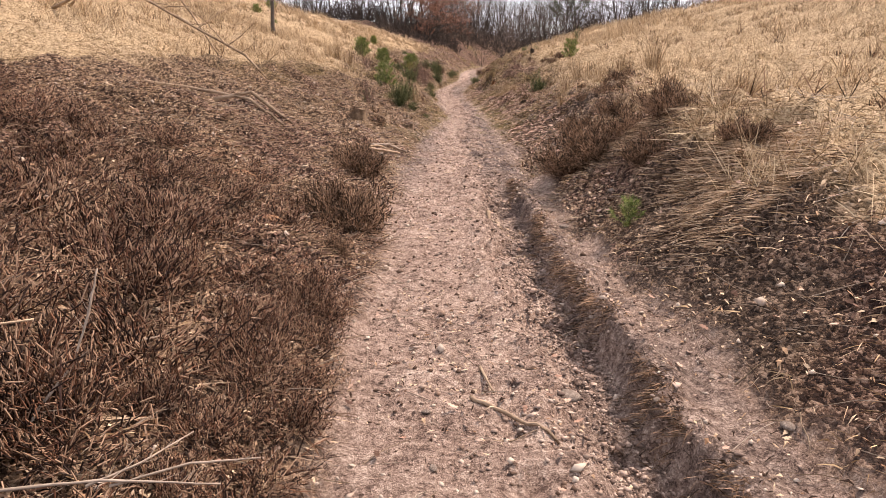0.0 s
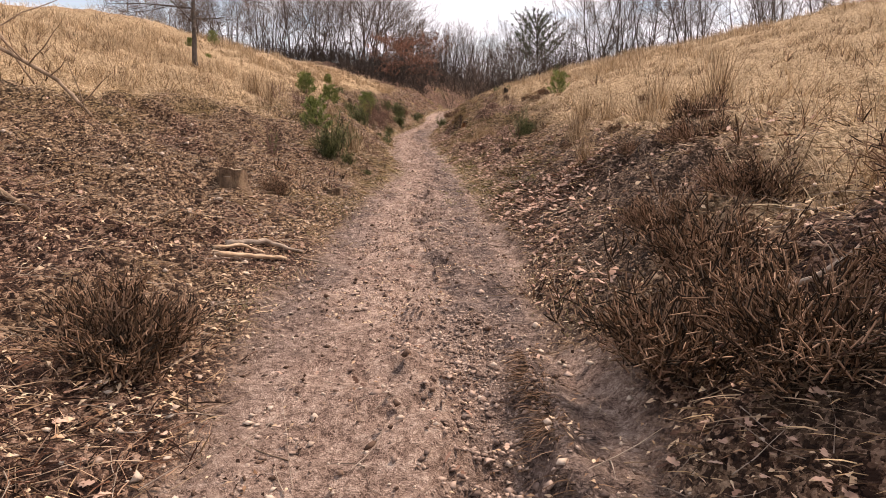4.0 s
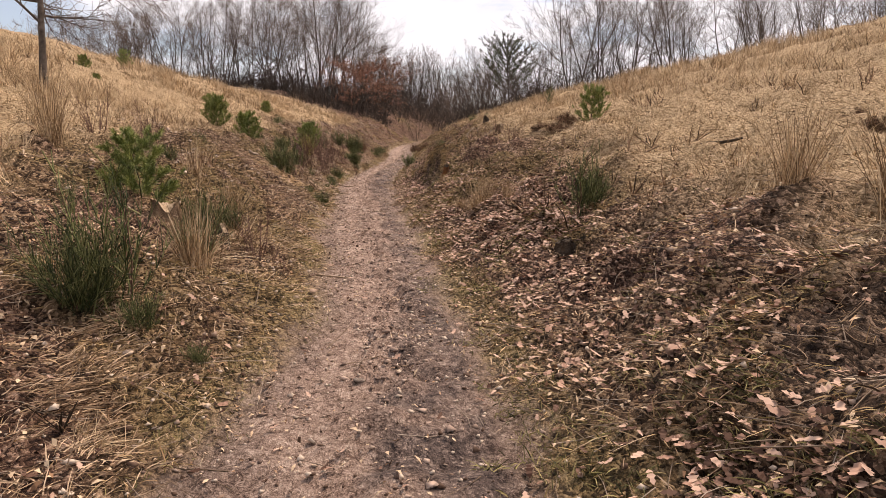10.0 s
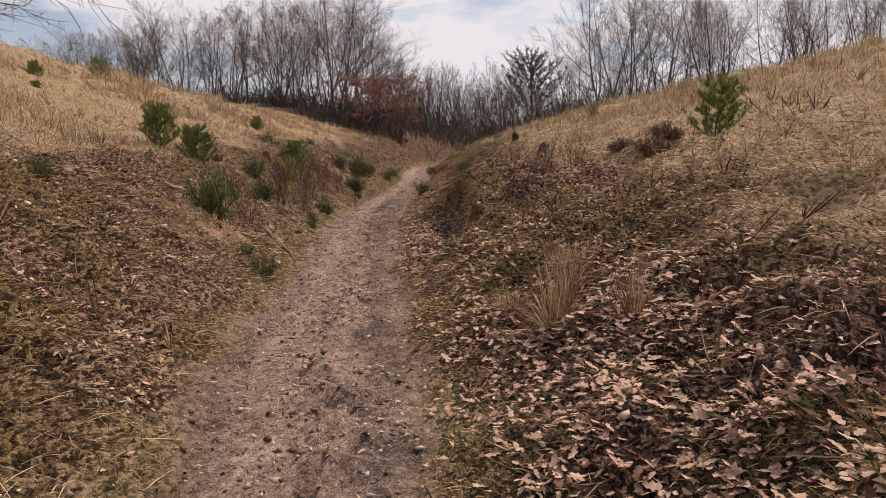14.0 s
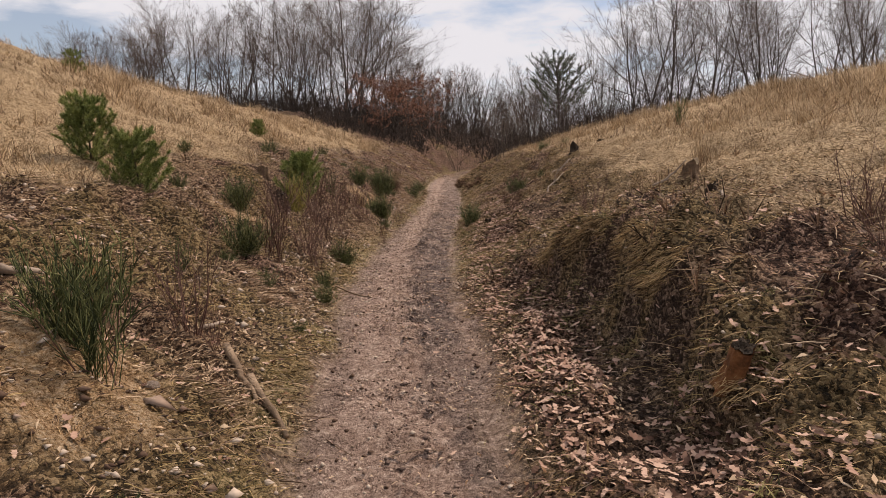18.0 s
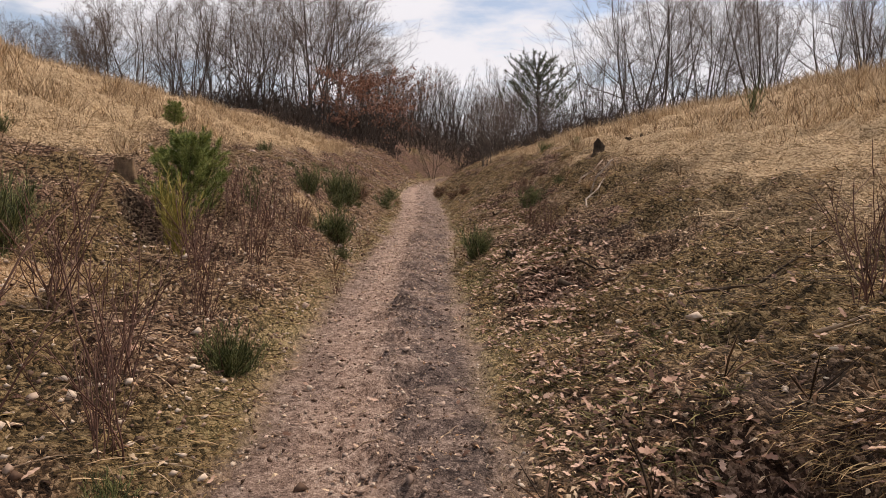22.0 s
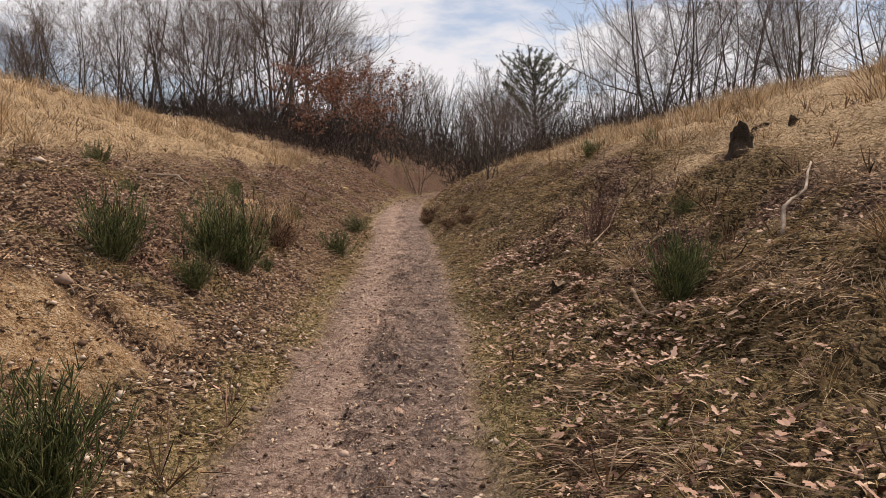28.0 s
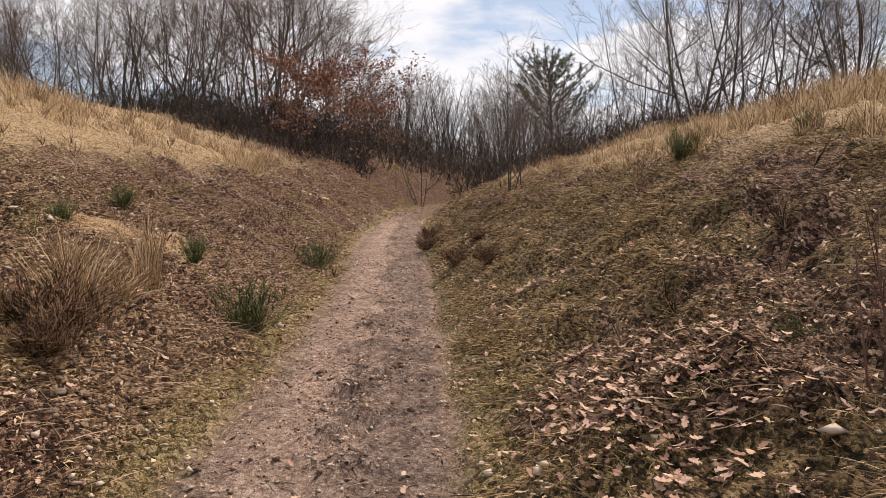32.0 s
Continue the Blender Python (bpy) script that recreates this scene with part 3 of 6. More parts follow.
def bare_tree(seed, height, stems=1, lean=0.2, angle=0.75, limbs=12, leaves=0, name="bare_tree", lift=0.09, girth=0.0085, shoots=7, fine=8, low=0.2):
    gen = np.random.default_rng(seed)
    tree = new(name)
    turn = np.arange(stems) * 2.4 + gen.uniform(0, 6.28)
    way = np.stack([np.cos(turn) * lean, np.sin(turn) * lean, np.ones(stems)], 1) + gen.normal(0, 0.06, (stems, 3))
    start = np.stack([np.cos(turn), np.sin(turn), 0 * turn], 1) * (0.22 if stems > 1 else 0) + [0, 0, -0.3]
    L0 = height * gen.uniform(0.78, 1.0, stems)
    P0 = grown(start, way, L0, 0.03, 0.045, 11, gen)
    r0 = girth * height / math.sqrt(max(1, stems * 0.55))
    R0 = r0 * np.linspace(1, 0.1, 11)[None] * gen.uniform(0.75, 1.2, (stems, 1))
    R0[:, 0] *= 1.45
    for i in range(stems):
        part("trunk", tubes(P0[i:i + 1], R0[i:i + 1], 7), BARK, tree)
    each = max(5, limbs // stems + 3)
    s, w, r, t = fanned(P0, R0, each, low, 0.96, angle, gen)
    L1 = height * (0.46 * (1 - t) + 0.14) * gen.uniform(0.65, 1.2, len(s))
    P1 = grown(s, w, L1, lift, 0.07, 7, gen)
    R1 = np.minimum(r * 0.6, 0.0048 * height)[:, None] * np.linspace(1, 0.2, 7)[None]
    s, w, r, t = fanned(P1, R1, shoots, 0.2, 0.98, 0.7, gen)
    L2 = np.repeat(L1, shoots) * (0.5 * (1 - t) + 0.22) * gen.uniform(0.7, 1.25, len(s))
    P2 = grown(s, w, L2, 0.06, 0.09, 5, gen)
    R2 = np.maximum(r * 0.6, 0.0085)[:, None] * np.linspace(1, 0.4, 5)[None]
    for i in range(len(P1)):
        part("limb", merged([tubes(P1[i:i + 1], R1[i:i + 1], 4), tubes(P2[i * shoots:(i + 1) * shoots], R2[i * shoots:(i + 1) * shoots], 3)]), BARK, tree)
    s, w, r, t = fanned(P2, R2, fine, 0.15, 1.0, 0.6, gen)
    L3 = (np.repeat(L2, fine) * 0.45 + 0.2) * gen.uniform(0.5, 1.2, len(s))
    P3 = grown(s, w, L3, 0.05, 0.14, 3, gen)
    s, w, r, t = fanned(P0[:, 7:], R0[:, 7:], 14, 0.1, 1.0, 0.6, gen)
    top = grown(s, w, height * gen.uniform(0.05, 0.14, len(s)), 0.05, 0.1, 3, gen)
    P3 = np.concatenate([P3, top])
    R3 = np.full((len(P3), 1), 0.0072) * np.array([[1.0, 0.8, 0.5]])
    tagged(part("crown", tubes(P3, R3, 3), TWIG, tree), kind="stuff")
    if leaves:
        below = P3[(P3[:, 0, 2] < height * 0.5)]
        pick = below[gen.integers(0, len(below), leaves), gen.integers(0, 3, leaves)] + gen.normal(0, 0.07, (leaves, 3))
        tagged(part("foliage", leaf_cards(pick, 0.14, gen, 0.1), COPPER, tree, "withered copper leaves still hanging"), kind="stuff")
    return tree


# ---- the woods ----
def put(x, y, turn=0.0, sink=0.0, tilt=0.0):
    z = float(land(np.array(x), np.array(y)))
    return Matrix.Translation((x, y, z - sink)) @ Euler((tilt, 0, turn)).to_matrix().to_4x4()


class Stock:
    """A few built kinds of one thing, set out one after another as things of their own."""

    def __init__(self, kinds):
        self.kinds, self.used = kinds, [False] * len(kinds)

    def place(self, k, x, y, scale=1.0, turn=0.0, sink=0.03, tilt=0.0, label=""):
        k %= len(self.kinds)
        m, ob = put(x, y, turn, sink, tilt), self.kinds[k]
        if self.used[k]:
            ob = copy_thing(ob, m)
        else:
            self.used[k] = True
            ob.matrix_basis = m
        ob.scale = (scale, scale, scale)
        if label:
            ob["label"] = label
        return ob


gen = np.random.default_rng(3)
oaks = Stock([tagged(t, "bare winter oak with fine grey twigs at the wood's edge", "tree", "bare trees at the wood's edge") for t in (
    bare_tree(11, 12.5, 1, 0.08, 1.0, 13, lift=0.06, fine=6), bare_tree(12, 12, 3, 0.3, 0.85, 14, lift=0.04, shoots=6, fine=6), bare_tree(13, 13.5, 1, 0.1, 0.95, 14, lift=0.06, fine=6, low=0.3), bare_tree(14, 11, 4, 0.4, 0.8, 14, lift=0.03, shoots=6, fine=6), bare_tree(15, 13, 2, 0.22, 0.9, 14, lift=0.05, fine=6, low=0.25))])
far_oaks = Stock([tagged(t, "slender bare oak deep in the winter wood", "tree", "bare trees deep in the wood") for t in (bare_tree(16, 11, 1, 0.1, 0.7, 12, shoots=5, fine=5), bare_tree(17, 11, 3, 0.16, 0.65, 12, shoots=5, fine=5))])


def wood_edge(x):
    """How far along the valley the wood begins, on either side."""
    return 79 + 0.78 * (-2 - x) if x < -2 else 80 - 0.1 * (x - 14)


for k in range(40):
    x = -4.2 - k * 1.12 + gen.uniform(-0.5, 0.5)
    (oaks if k % 3 or k < 10 else far_oaks).place(k, x, wood_edge(x) + gen.uniform(-1.5, 9), gen.uniform(0.88, 1.12), gen.uniform(0, 6.28))
for k in range(35):
    x = 16.2 + k * 1.16 + gen.uniform(-0.5, 0.5)
    (oaks if k % 3 or k < 10 else far_oaks).place(k * 2 + 1, x, wood_edge(x) + gen.uniform(-3, 9), gen.uniform(0.9, 1.12), gen.uniform(0, 6.28))
for k in range(32):
    x = -3 + k * 0.72 + gen.uniform(-0.6, 0.6)
    far_oaks.place(k, x, 101 + gen.uniform(0, 22), gen.uniform(0.62, 0.86) * (1.25 if x > 11 else 1.0), gen.uniform(0, 6.28))
for k, (x, y, h) in enumerate([(-7.2, 83.5, 1.12), (-5.4, 82.0, 1.08), (-11.8, 88.0, 1.1), (-13.6, 90.5, 1.05), (-3.4, 84.5, 0.86), (-1.6, 87.0, 0.72), (0.3, 92.0, 0.6), (17.4, 79.5, 1.12), (20.4, 80.0, 1.08)]):
    oaks.place((4, 1, 3, 1, 2, 0, 3, 4, 1)[k], x, y, h, k * 2.1)
beech = tagged(bare_tree(21, 8, 3, 0.35, 1.2, 28, leaves=6500, lift=0.0, low=0.08, name="beech_tree"), "young beech holding withered copper leaves", "tree")
beech.matrix_basis = put(-3.3, 77.5, 0.4)
for k, (x, y, h) in enumerate([(3.1, 57.0, 0.3), (3.6, 58.4, 0.24), (1.9, 74.5, 0.4), (0.3, 77.5, 0.42), (-1.0, 79.5, 0.5), (5.0, 70.5, 0.36), (6.3, 76, 0.5), (-2.3, 78.5, 0.55), (8.2, 80, 0.55), (10.4, 84, 0.6)]):
    oaks.place((1, 2, 3, 1, 0, 3, 1, 0, 3, 1)[k], x, y, h, k * 1.7, label="small bare birch sapling on the mossy bank" if k < 2 else "thin bare tree where the track bends")


def pine_needles(tips, ways, length, count, gen):
    n = len(tips) * count
    at = np.repeat(tips, count, 0) - np.repeat(ways, count, 0) * gen.uniform(0, 1.1, (n, 1)) * length
    w = np.repeat(ways, count, 0) * 0.8 + gen.normal(0, 0.6, (n, 3))
    w /= np.linalg.norm(w, axis=1, keepdims=True)
    side = np.cross(w, gen.normal(0, 1, (n, 3)))
    side /= np.linalg.norm(side, axis=1, keepdims=True)
    L = length * gen.uniform(0.6, 1.1, (n, 1))
    V = np.stack([at - side * length * 0.045, at + side * length * 0.045, at + w * L], 1).reshape(-1, 3)
    return V, np.arange(3 * n).reshape(-1, 3)


NEEDLE = material("pine_needle", [(0.065, 0.095, 0.022), (0.19, 0.24, 0.06), (0.4, 0.42, 0.14)], 3, 0.6, 0.0, per_piece=0.5)


NEEDLE_DARK = material("old_pine_needle", [(0.045, 0.055, 0.03), (0.09, 0.105, 0.055), (0.17, 0.18, 0.1)], 1, 0.6, 0.0, per_piece=0.5)


def pine(seed, height, whorls=7, arms=7, needle=0.08, count=48, name="young_pine", bare=0.0, mat=None):
    gen = np.random.default_rng(seed)
    tree = new(name)
    P0 = grown(np.array([[0, 0, -0.05]]), np.array([[0.03, 0, 1.0]]), np.array([height]), 0.05, 0.03, 8, gen)
    R0 = 0.017 * height ** 0.8 * np.linspace(1, 0.2, 8)[None]
    part("trunk", tubes(P0, R0, 6), BARK, tree)
    for k in range(whorls):
        f = bare + (0.94 - bare) * (k + 0.3) / whorls
        at = P0[0, int(f * 7)] * (1 - (f * 7) % 1) + P0[0, min(7, int(f * 7) + 1)] * ((f * 7) % 1)
        a = np.arange(arms) * 2 * np.pi / arms + gen.uniform(0, 6.28)
        L = height * (0.52 * (1 - f) ** 0.7 + 0.1) * gen.uniform(0.75, 1.2, arms)
        P = grown(np.repeat(at[None], arms, 0), np.stack([np.cos(a), np.sin(a), np.full(arms, 0.45)], 1), L, 0.14, 0.08, 5, gen)
        R = 0.006 * height ** 0.7 * np.linspace(1, 0.4, 5)[None] * np.ones((arms, 1))
        S, W, r, t = offshoots(P, R, 9, 0.25, 1.0, 0.5, gen)
        W[:, 2] += 0.45
        for i in range(arms):
            branch = part("branch", tubes(P[i:i + 1], R[i:i + 1], 4), BARK, tree)
            tips = np.concatenate([P[i, 1:], (S + W * 0.07 * height ** 0.5)[i * 9:i * 9 + 9]])
            ways = np.concatenate([P[i, 1:] - P[i, :-1], W[i * 9:i * 9 + 9]])
            ways /= np.linalg.norm(ways, axis=1, keepdims=True)
            tagged(part("needles", pine_needles(tips, ways, needle, count, gen), mat or NEEDLE, branch, "green needles", False), kind="stuff")
    tagged(part("leader", pine_needles(P0[0, -2:], np.array([[0, 0, 1.0], [0, 0, 1.0]]), needle, count, gen), mat or NEEDLE, tree, "upright green top shoot", False), kind="stuff")
    return tree


# the tall dark pine beyond the right wood and the lone old pine on the meadow
far_pine = tagged(pine(31, 9, 12, 7, 0.2, 34, "pine_tree", 0.4, mat=NEEDLE_DARK), "dark green pine standing among bare trees", "tree")
far_pine.matrix_basis = put(14.4, 101, 0)
far_pine.scale = (1.4, 1.4, 1.28)
old_pine = tagged(bare_tree(33, 7, 1, 0.04, 1.35, 22, name="old_tree", lift=0.0, girth=0.013, low=0.28), "lone gnarled tree with level bare branches on the meadow", "tree")
old_pine.matrix_basis = put(-8.1, 30.2, 0.3)


# thickets under the wood's edge
def thicket(name, spots, height, label, gen):
    n = len(spots)
    base = np.c_[spots, land(spots[:, 0], spots[:, 1]) - 0.05]
    P = grown(base, np.c_[gen.normal(0, 0.45, (n, 2)), np.ones(n)], height * gen.uniform(0.4, 1.2, n), 0.02, 0.2, 4, gen)
    R = np.full((n, 1), 0.016) * np.linspace(1, 0.4, 4)[None]
    s, w, r, t = offshoots(P, R, 8, 0.15, 1.0, 0.8, gen)
    Q = grown(s, w, gen.uniform(0.25, 0.8, len(s)) * height * 0.5, 0.03, 0.2, 2, gen)
    v = merged([tubes(P, R, 3), tubes(Q, np.full((len(s), 1), 0.012) * np.linspace(1, 0.5, 2)[None], 3)])
    return tagged(new(name, mesh_of(name, *v, BRUSH)), label, "undergrowth", kind="stuff")


def scatter(n, x0, x1, y0, y1, gen):
    return np.stack([gen.uniform(x0, x1, n), gen.uniform(y0, y1, n)], 1)


def along_edge(n, x0, x1, near, deep, gen):
    """Spots on a strip that follows the wood's edge."""
    x = gen.uniform(x0, x1, n)
    y = np.array([wood_edge(v) for v in x]) + gen.uniform(near, deep, n)
    return np.stack([x, y], 1)


gen = np.random.default_rng(41)
spots = np.concatenate([along_edge(1300, -46, -3.0, -2, 7, gen), along_edge(1100, 13, 50, -3, 6, gen), scatter(1100, -4, 24, 92, 120, gen)])
thicket("thicket", spots, 2.9, "tangled brown undergrowth along the edge of the wood", gen)
spots = np.concatenate([scatter(600, -9, -0.5, 71, 80, gen), scatter(700, 4.5, 13, 66, 80, gen)])


def far_wood(spots, gen):
    n = len(spots)
    base = np.c_[spots, land(spots[:, 0], spots[:, 1], False) - 0.1]
    H = gen.uniform(5.2, 8.6, n) * np.where((spots[:, 0] > -5) & (spots[:, 0] < 13), 0.85, 1.15)
    P = grown(base, np.c_[gen.normal(0, 0.3, (n, 2)), np.ones(n)], H, 0.03, 0.07, 5, gen)
    R = np.full((n, 1), 0.045) * np.linspace(1, 0.25, 5)[None]
    s, w, r, t = offshoots(P, R, 11, 0.12, 1.0, 0.75, gen)
    w = w * [1.3, 1.3, 0.8]
    w[:, 2] += 0.2
    Q = grown(s, w, np.repeat(H, 11) * gen.uniform(0.12, 0.3, len(s)), 0.06, 0.16, 3, gen)
    v = merged([tubes(P, R, 3), tubes(Q, np.full((len(s), 1), 0.016) * np.linspace(1, 0.4, 3)[None], 3)])
    return tagged(new("far_wood", mesh_of("far_wood", *v, BRUSH)), "dense bare winter wood closing the end of the valley", "wood", kind="stuff")


far_wood(np.concatenate([scatter(420, -6, 28, 98, 134, gen), along_edge(80, -52, -6, 6, 24, gen), along_edge(75, 16, 58, 6, 24, gen)]), gen)
thicket("brushwood", np.concatenate([scatter(900, -6, 14, 80, 92, gen), along_edge(600, -40, -3, -3, 1, gen), along_edge(500, 12, 46, -4, 0, gen)]), 2.0, "dense brown brushwood at the foot of the trees", gen)
thicket("undergrowth", spots, 1.2, "low brown brush where the track bends away", gen)


# ---- plants and dead wood: how each kind is made ----
BROOM = material("broom_green", [(0.028, 0.038, 0.012), (0.08, 0.098, 0.031), (0.19, 0.195, 0.078)], 4, 0.7, 0.05, per_piece=0.6)
YELLOW = material("broom_yellow", [(0.16, 0.14, 0.03), (0.34, 0.29, 0.06), (0.45, 0.38, 0.12)], 4, 0.7, 0.05, per_piece=0.6)
HEATHER = material("heather_brown", [(0.022, 0.01, 0.006), (0.105, 0.045, 0.025), (0.2, 0.1, 0.057), (0.34, 0.22, 0.145)], 3, 0.9, 0.1, per_piece=0.95)
HEATHER_DARK = material("heather_dark", [(0.028, 0.017, 0.009), (0.115, 0.066, 0.034), (0.2, 0.115, 0.066), (0.33, 0.21, 0.135)], 3, 0.9, 0.1, per_piece=0.7)
STEM = material("red_brown_stem", [(0.05, 0.024, 0.018), (0.14, 0.075, 0.055), (0.22, 0.14, 0.11)], 3, 0.85, 0.1, per_piece=0.5)
STRAW = material("straw_blade", [(0.16, 0.1, 0.05), (0.45, 0.312, 0.175), (0.72, 0.56, 0.36)], 0.7, 0.8, 0.0, per_piece=0.7)
MAT = material("matted_blade", [(0.055, 0.032, 0.017), (0.32, 0.2, 0.105), (0.58, 0.405, 0.23)], 1.4, 0.9, 0.0, per_piece=0.7)
STRAND = material("dead_strand", [(0.080, 0.048, 0.026), (0.34, 0.225, 0.135), (0.56, 0.41, 0.275)], 0.9, 0.85, 0.0, per_piece=0.8)
MOSSY = material("moss_blade", [(0.033, 0.024, 0.009), (0.225, 0.153, 0.06), (0.45, 0.325, 0.145)], 1.4, 0.9, 0.0, per_piece=0.65)
HUMMOCK = material("hummock_blade", [(0.04, 0.026, 0.012), (0.3, 0.195, 0.09), (0.56, 0.395, 0.2)], 1.3, 0.9, 0.0, per_piece=0.6)
GREEN = material("fresh_grass", [(0.05, 0.05, 0.017), (0.16, 0.14, 0.046), (0.34, 0.285, 0.12)], 0.9, 0.8, 0.0, per_piece=0.7)
LEAF = material("oak_leaf", [(0.08, 0.038, 0.023), (0.34, 0.197, 0.138), (0.52, 0.35, 0.262)], 1.1, 0.75, 0.15, per_piece=0.9)
SCRAP = material("litter_scrap", [(0.030, 0.014, 0.007), (0.27, 0.15, 0.082), (0.45, 0.29, 0.17), (0.6, 0.45, 0.3)], 0.8, 0.85, 0.0, per_piece=1.0)
PEBBLE = material("pale_pebble", [(0.10, 0.06, 0.04), (0.24, 0.16, 0.115), (0.34, 0.25, 0.19), (0.54, 0.44, 0.35)], 2, 0.85, 0.3, per_piece=0.9)
ROCK = material("grey_stone", [(0.13, 0.095, 0.075), (0.25, 0.195, 0.155), (0.38, 0.31, 0.255)], 6, 0.85, 0.6)
CLOD = material("earth_clod", [(0.13, 0.09, 0.072), (0.29, 0.208, 0.163), (0.46, 0.345, 0.275)], 2.5, 0.95, 0.6, per_piece=0.7)
WOOD = material("dead_wood", [(0.10, 0.065, 0.04), (0.25, 0.175, 0.115), (0.42, 0.31, 0.21)], 5, 0.85, 0.5)
BLEACHED = material("bleached_wood", [(0.17, 0.125, 0.09), (0.33, 0.26, 0.2), (0.48, 0.4, 0.325)], 5, 0.8, 0.4)
PEELED = material("peeled_wood", [(0.3, 0.19, 0.11), (0.52, 0.37, 0.24), (0.66, 0.52, 0.37)], 6, 0.75, 0.4)
ROTTEN = material("rotten_wood", [(0.012, 0.009, 0.007), (0.045, 0.032, 0.022), (0.11, 0.08, 0.055)], 6, 0.95, 0.8)
STUMP = material("stump_bark", [(0.05, 0.034, 0.022), (0.17, 0.112, 0.07), (0.29, 0.2, 0.12)], 7, 0.95, 0.9)
CUT = material("sawn_wood", [(0.16, 0.11, 0.068), (0.36, 0.265, 0.17), (0.5, 0.39, 0.265)], 14, 0.85, 0.5)
ORANGE = material("fresh_split_wood", [(0.06, 0.024, 0.01), (0.19, 0.08, 0.03), (0.33, 0.165, 0.07)], 9, 0.8, 0.5)
BRACKEN = material("bracken", [(0.09, 0.038, 0.018), (0.2, 0.095, 0.048), (0.34, 0.19, 0.105)], 4, 0.85, 0.1, per_piece=0.5)
SANDY = material("yellow_sand", [(0.4, 0.26, 0.11), (0.52, 0.37, 0.18), (0.6, 0.46, 0.26)], 5, 0.95, 0.5)


def ribbons(base, way, length, width, droop, gen):
    """Bent blades: two quads and a tip each, five triangles."""
    n = len(base)
    w = way / (np.linalg.norm(way, axis=1, keepdims=True) + 1e-9)
    side = np.cross(w, gen.normal(0, 1, (n, 3)))
    side /= np.linalg.norm(side, axis=1, keepdims=True) + 1e-9
    L, D = np.broadcast_to(length, n)[:, None], np.broadcast_to(droop, n)[:, None]
    s = side * (np.broadcast_to(width, n) / 2)[:, None]
    bend = w * [1, 1, 0] * 0.5 - np.array([0, 0, 0.6])
    one = base + w * L * 0.42 + bend * L * D * 0.18
    two = base + w * L * 0.76 + bend * L * D * 0.58
    tip = base + w * L + bend * L * D
    V = np.stack([base - s, base + s, one + s * 0.9, one - s * 0.9, two + s * 0.65, two - s * 0.65, tip], 1).reshape(-1, 3)
    i = np.arange(n)[:, None] * 7
    return V, np.concatenate([i + [0, 1, 2], i + [0, 2, 3], i + [3, 2, 4], i + [3, 4, 5], i + [5, 4, 6]])


def broom_bush(seed, height=0.8, stems=75, spread=0.5, mat=None, name="broom_bush"):
    gen = np.random.default_rng(seed)
    bush = new(name)
    base = np.c_[gen.normal(0, 0.05, (stems, 2)), np.full(stems, -0.04)]
    P = grown(base, np.c_[gen.normal(0, spread, (stems, 2)), np.ones(stems)], height * gen.uniform(0.5, 1.08, stems), 0.14, 0.13, 5, gen)
    R = np.full((stems, 1), 0.0036) * np.linspace(1, 0.5, 5)[None]
    for i in range(3):
        part("stem", tubes(P[i:i + 1], R[i:i + 1] * 1.5, 5), STEM, bush, "woody brown stem")
    s, w, r, t = offshoots(P, R, 15, 0.2, 1.0, 0.5, gen)
    w[:, 2] += 0.3
    Q = grown(s, w, height * gen.uniform(0.05, 0.2, len(s)), 0.1, 0.1, 2, gen)
    v = merged([tubes(P, R, 3), tubes(Q, np.full((len(s), 1), 0.0042) * np.linspace(1, 0.5, 2)[None], 3)])
    tagged(part("crown", v, mat or BROOM, bush), kind="stuff")
    return bush


def heather_bush(seed, height=0.4, width=0.35, mat=None, sprigs=1500, name="heather_bush"):
    gen = np.random.default_rng(seed)
    bush = new(name)
    n = 30
    P = grown(np.c_[gen.normal(0, 0.05, (n, 2)), np.full(n, -0.04)], np.c_[gen.normal(0, 0.9, (n, 2)), np.full(n, 0.6)], width * gen.uniform(0.7, 1.25, n), 0.12, 0.12, 5, gen)
    R = np.full((n, 1), 0.005) * np.linspace(1, 0.5, 5)[None]
    for i in range(3):
        part("stem", tubes(P[i:i + 1], R[i:i + 1] * 1.4, 4), STEM, bush)
    s, w, r, t = offshoots(P, R, sprigs // n, 0.3, 1.0, 0.4, gen)
    w = w + gen.normal(0, 0.45, w.shape)
    w[:, 2] += 0.35
    s = s + gen.normal(0, 0.035, s.shape)
    L = height * gen.uniform(0.06, 0.18, len(s))
    Q = grown(s, w, L, 0.06, 0.25, 2, gen)
    T = np.array([1.0, 1.0])[None] * gen.uniform(0.0018, 0.0038, (len(s), 1))
    tagged(part("crown", merged([tubes(P, R, 3), tubes(Q, T, 3)]), mat or HEATHER, bush), kind="stuff")
    return bush


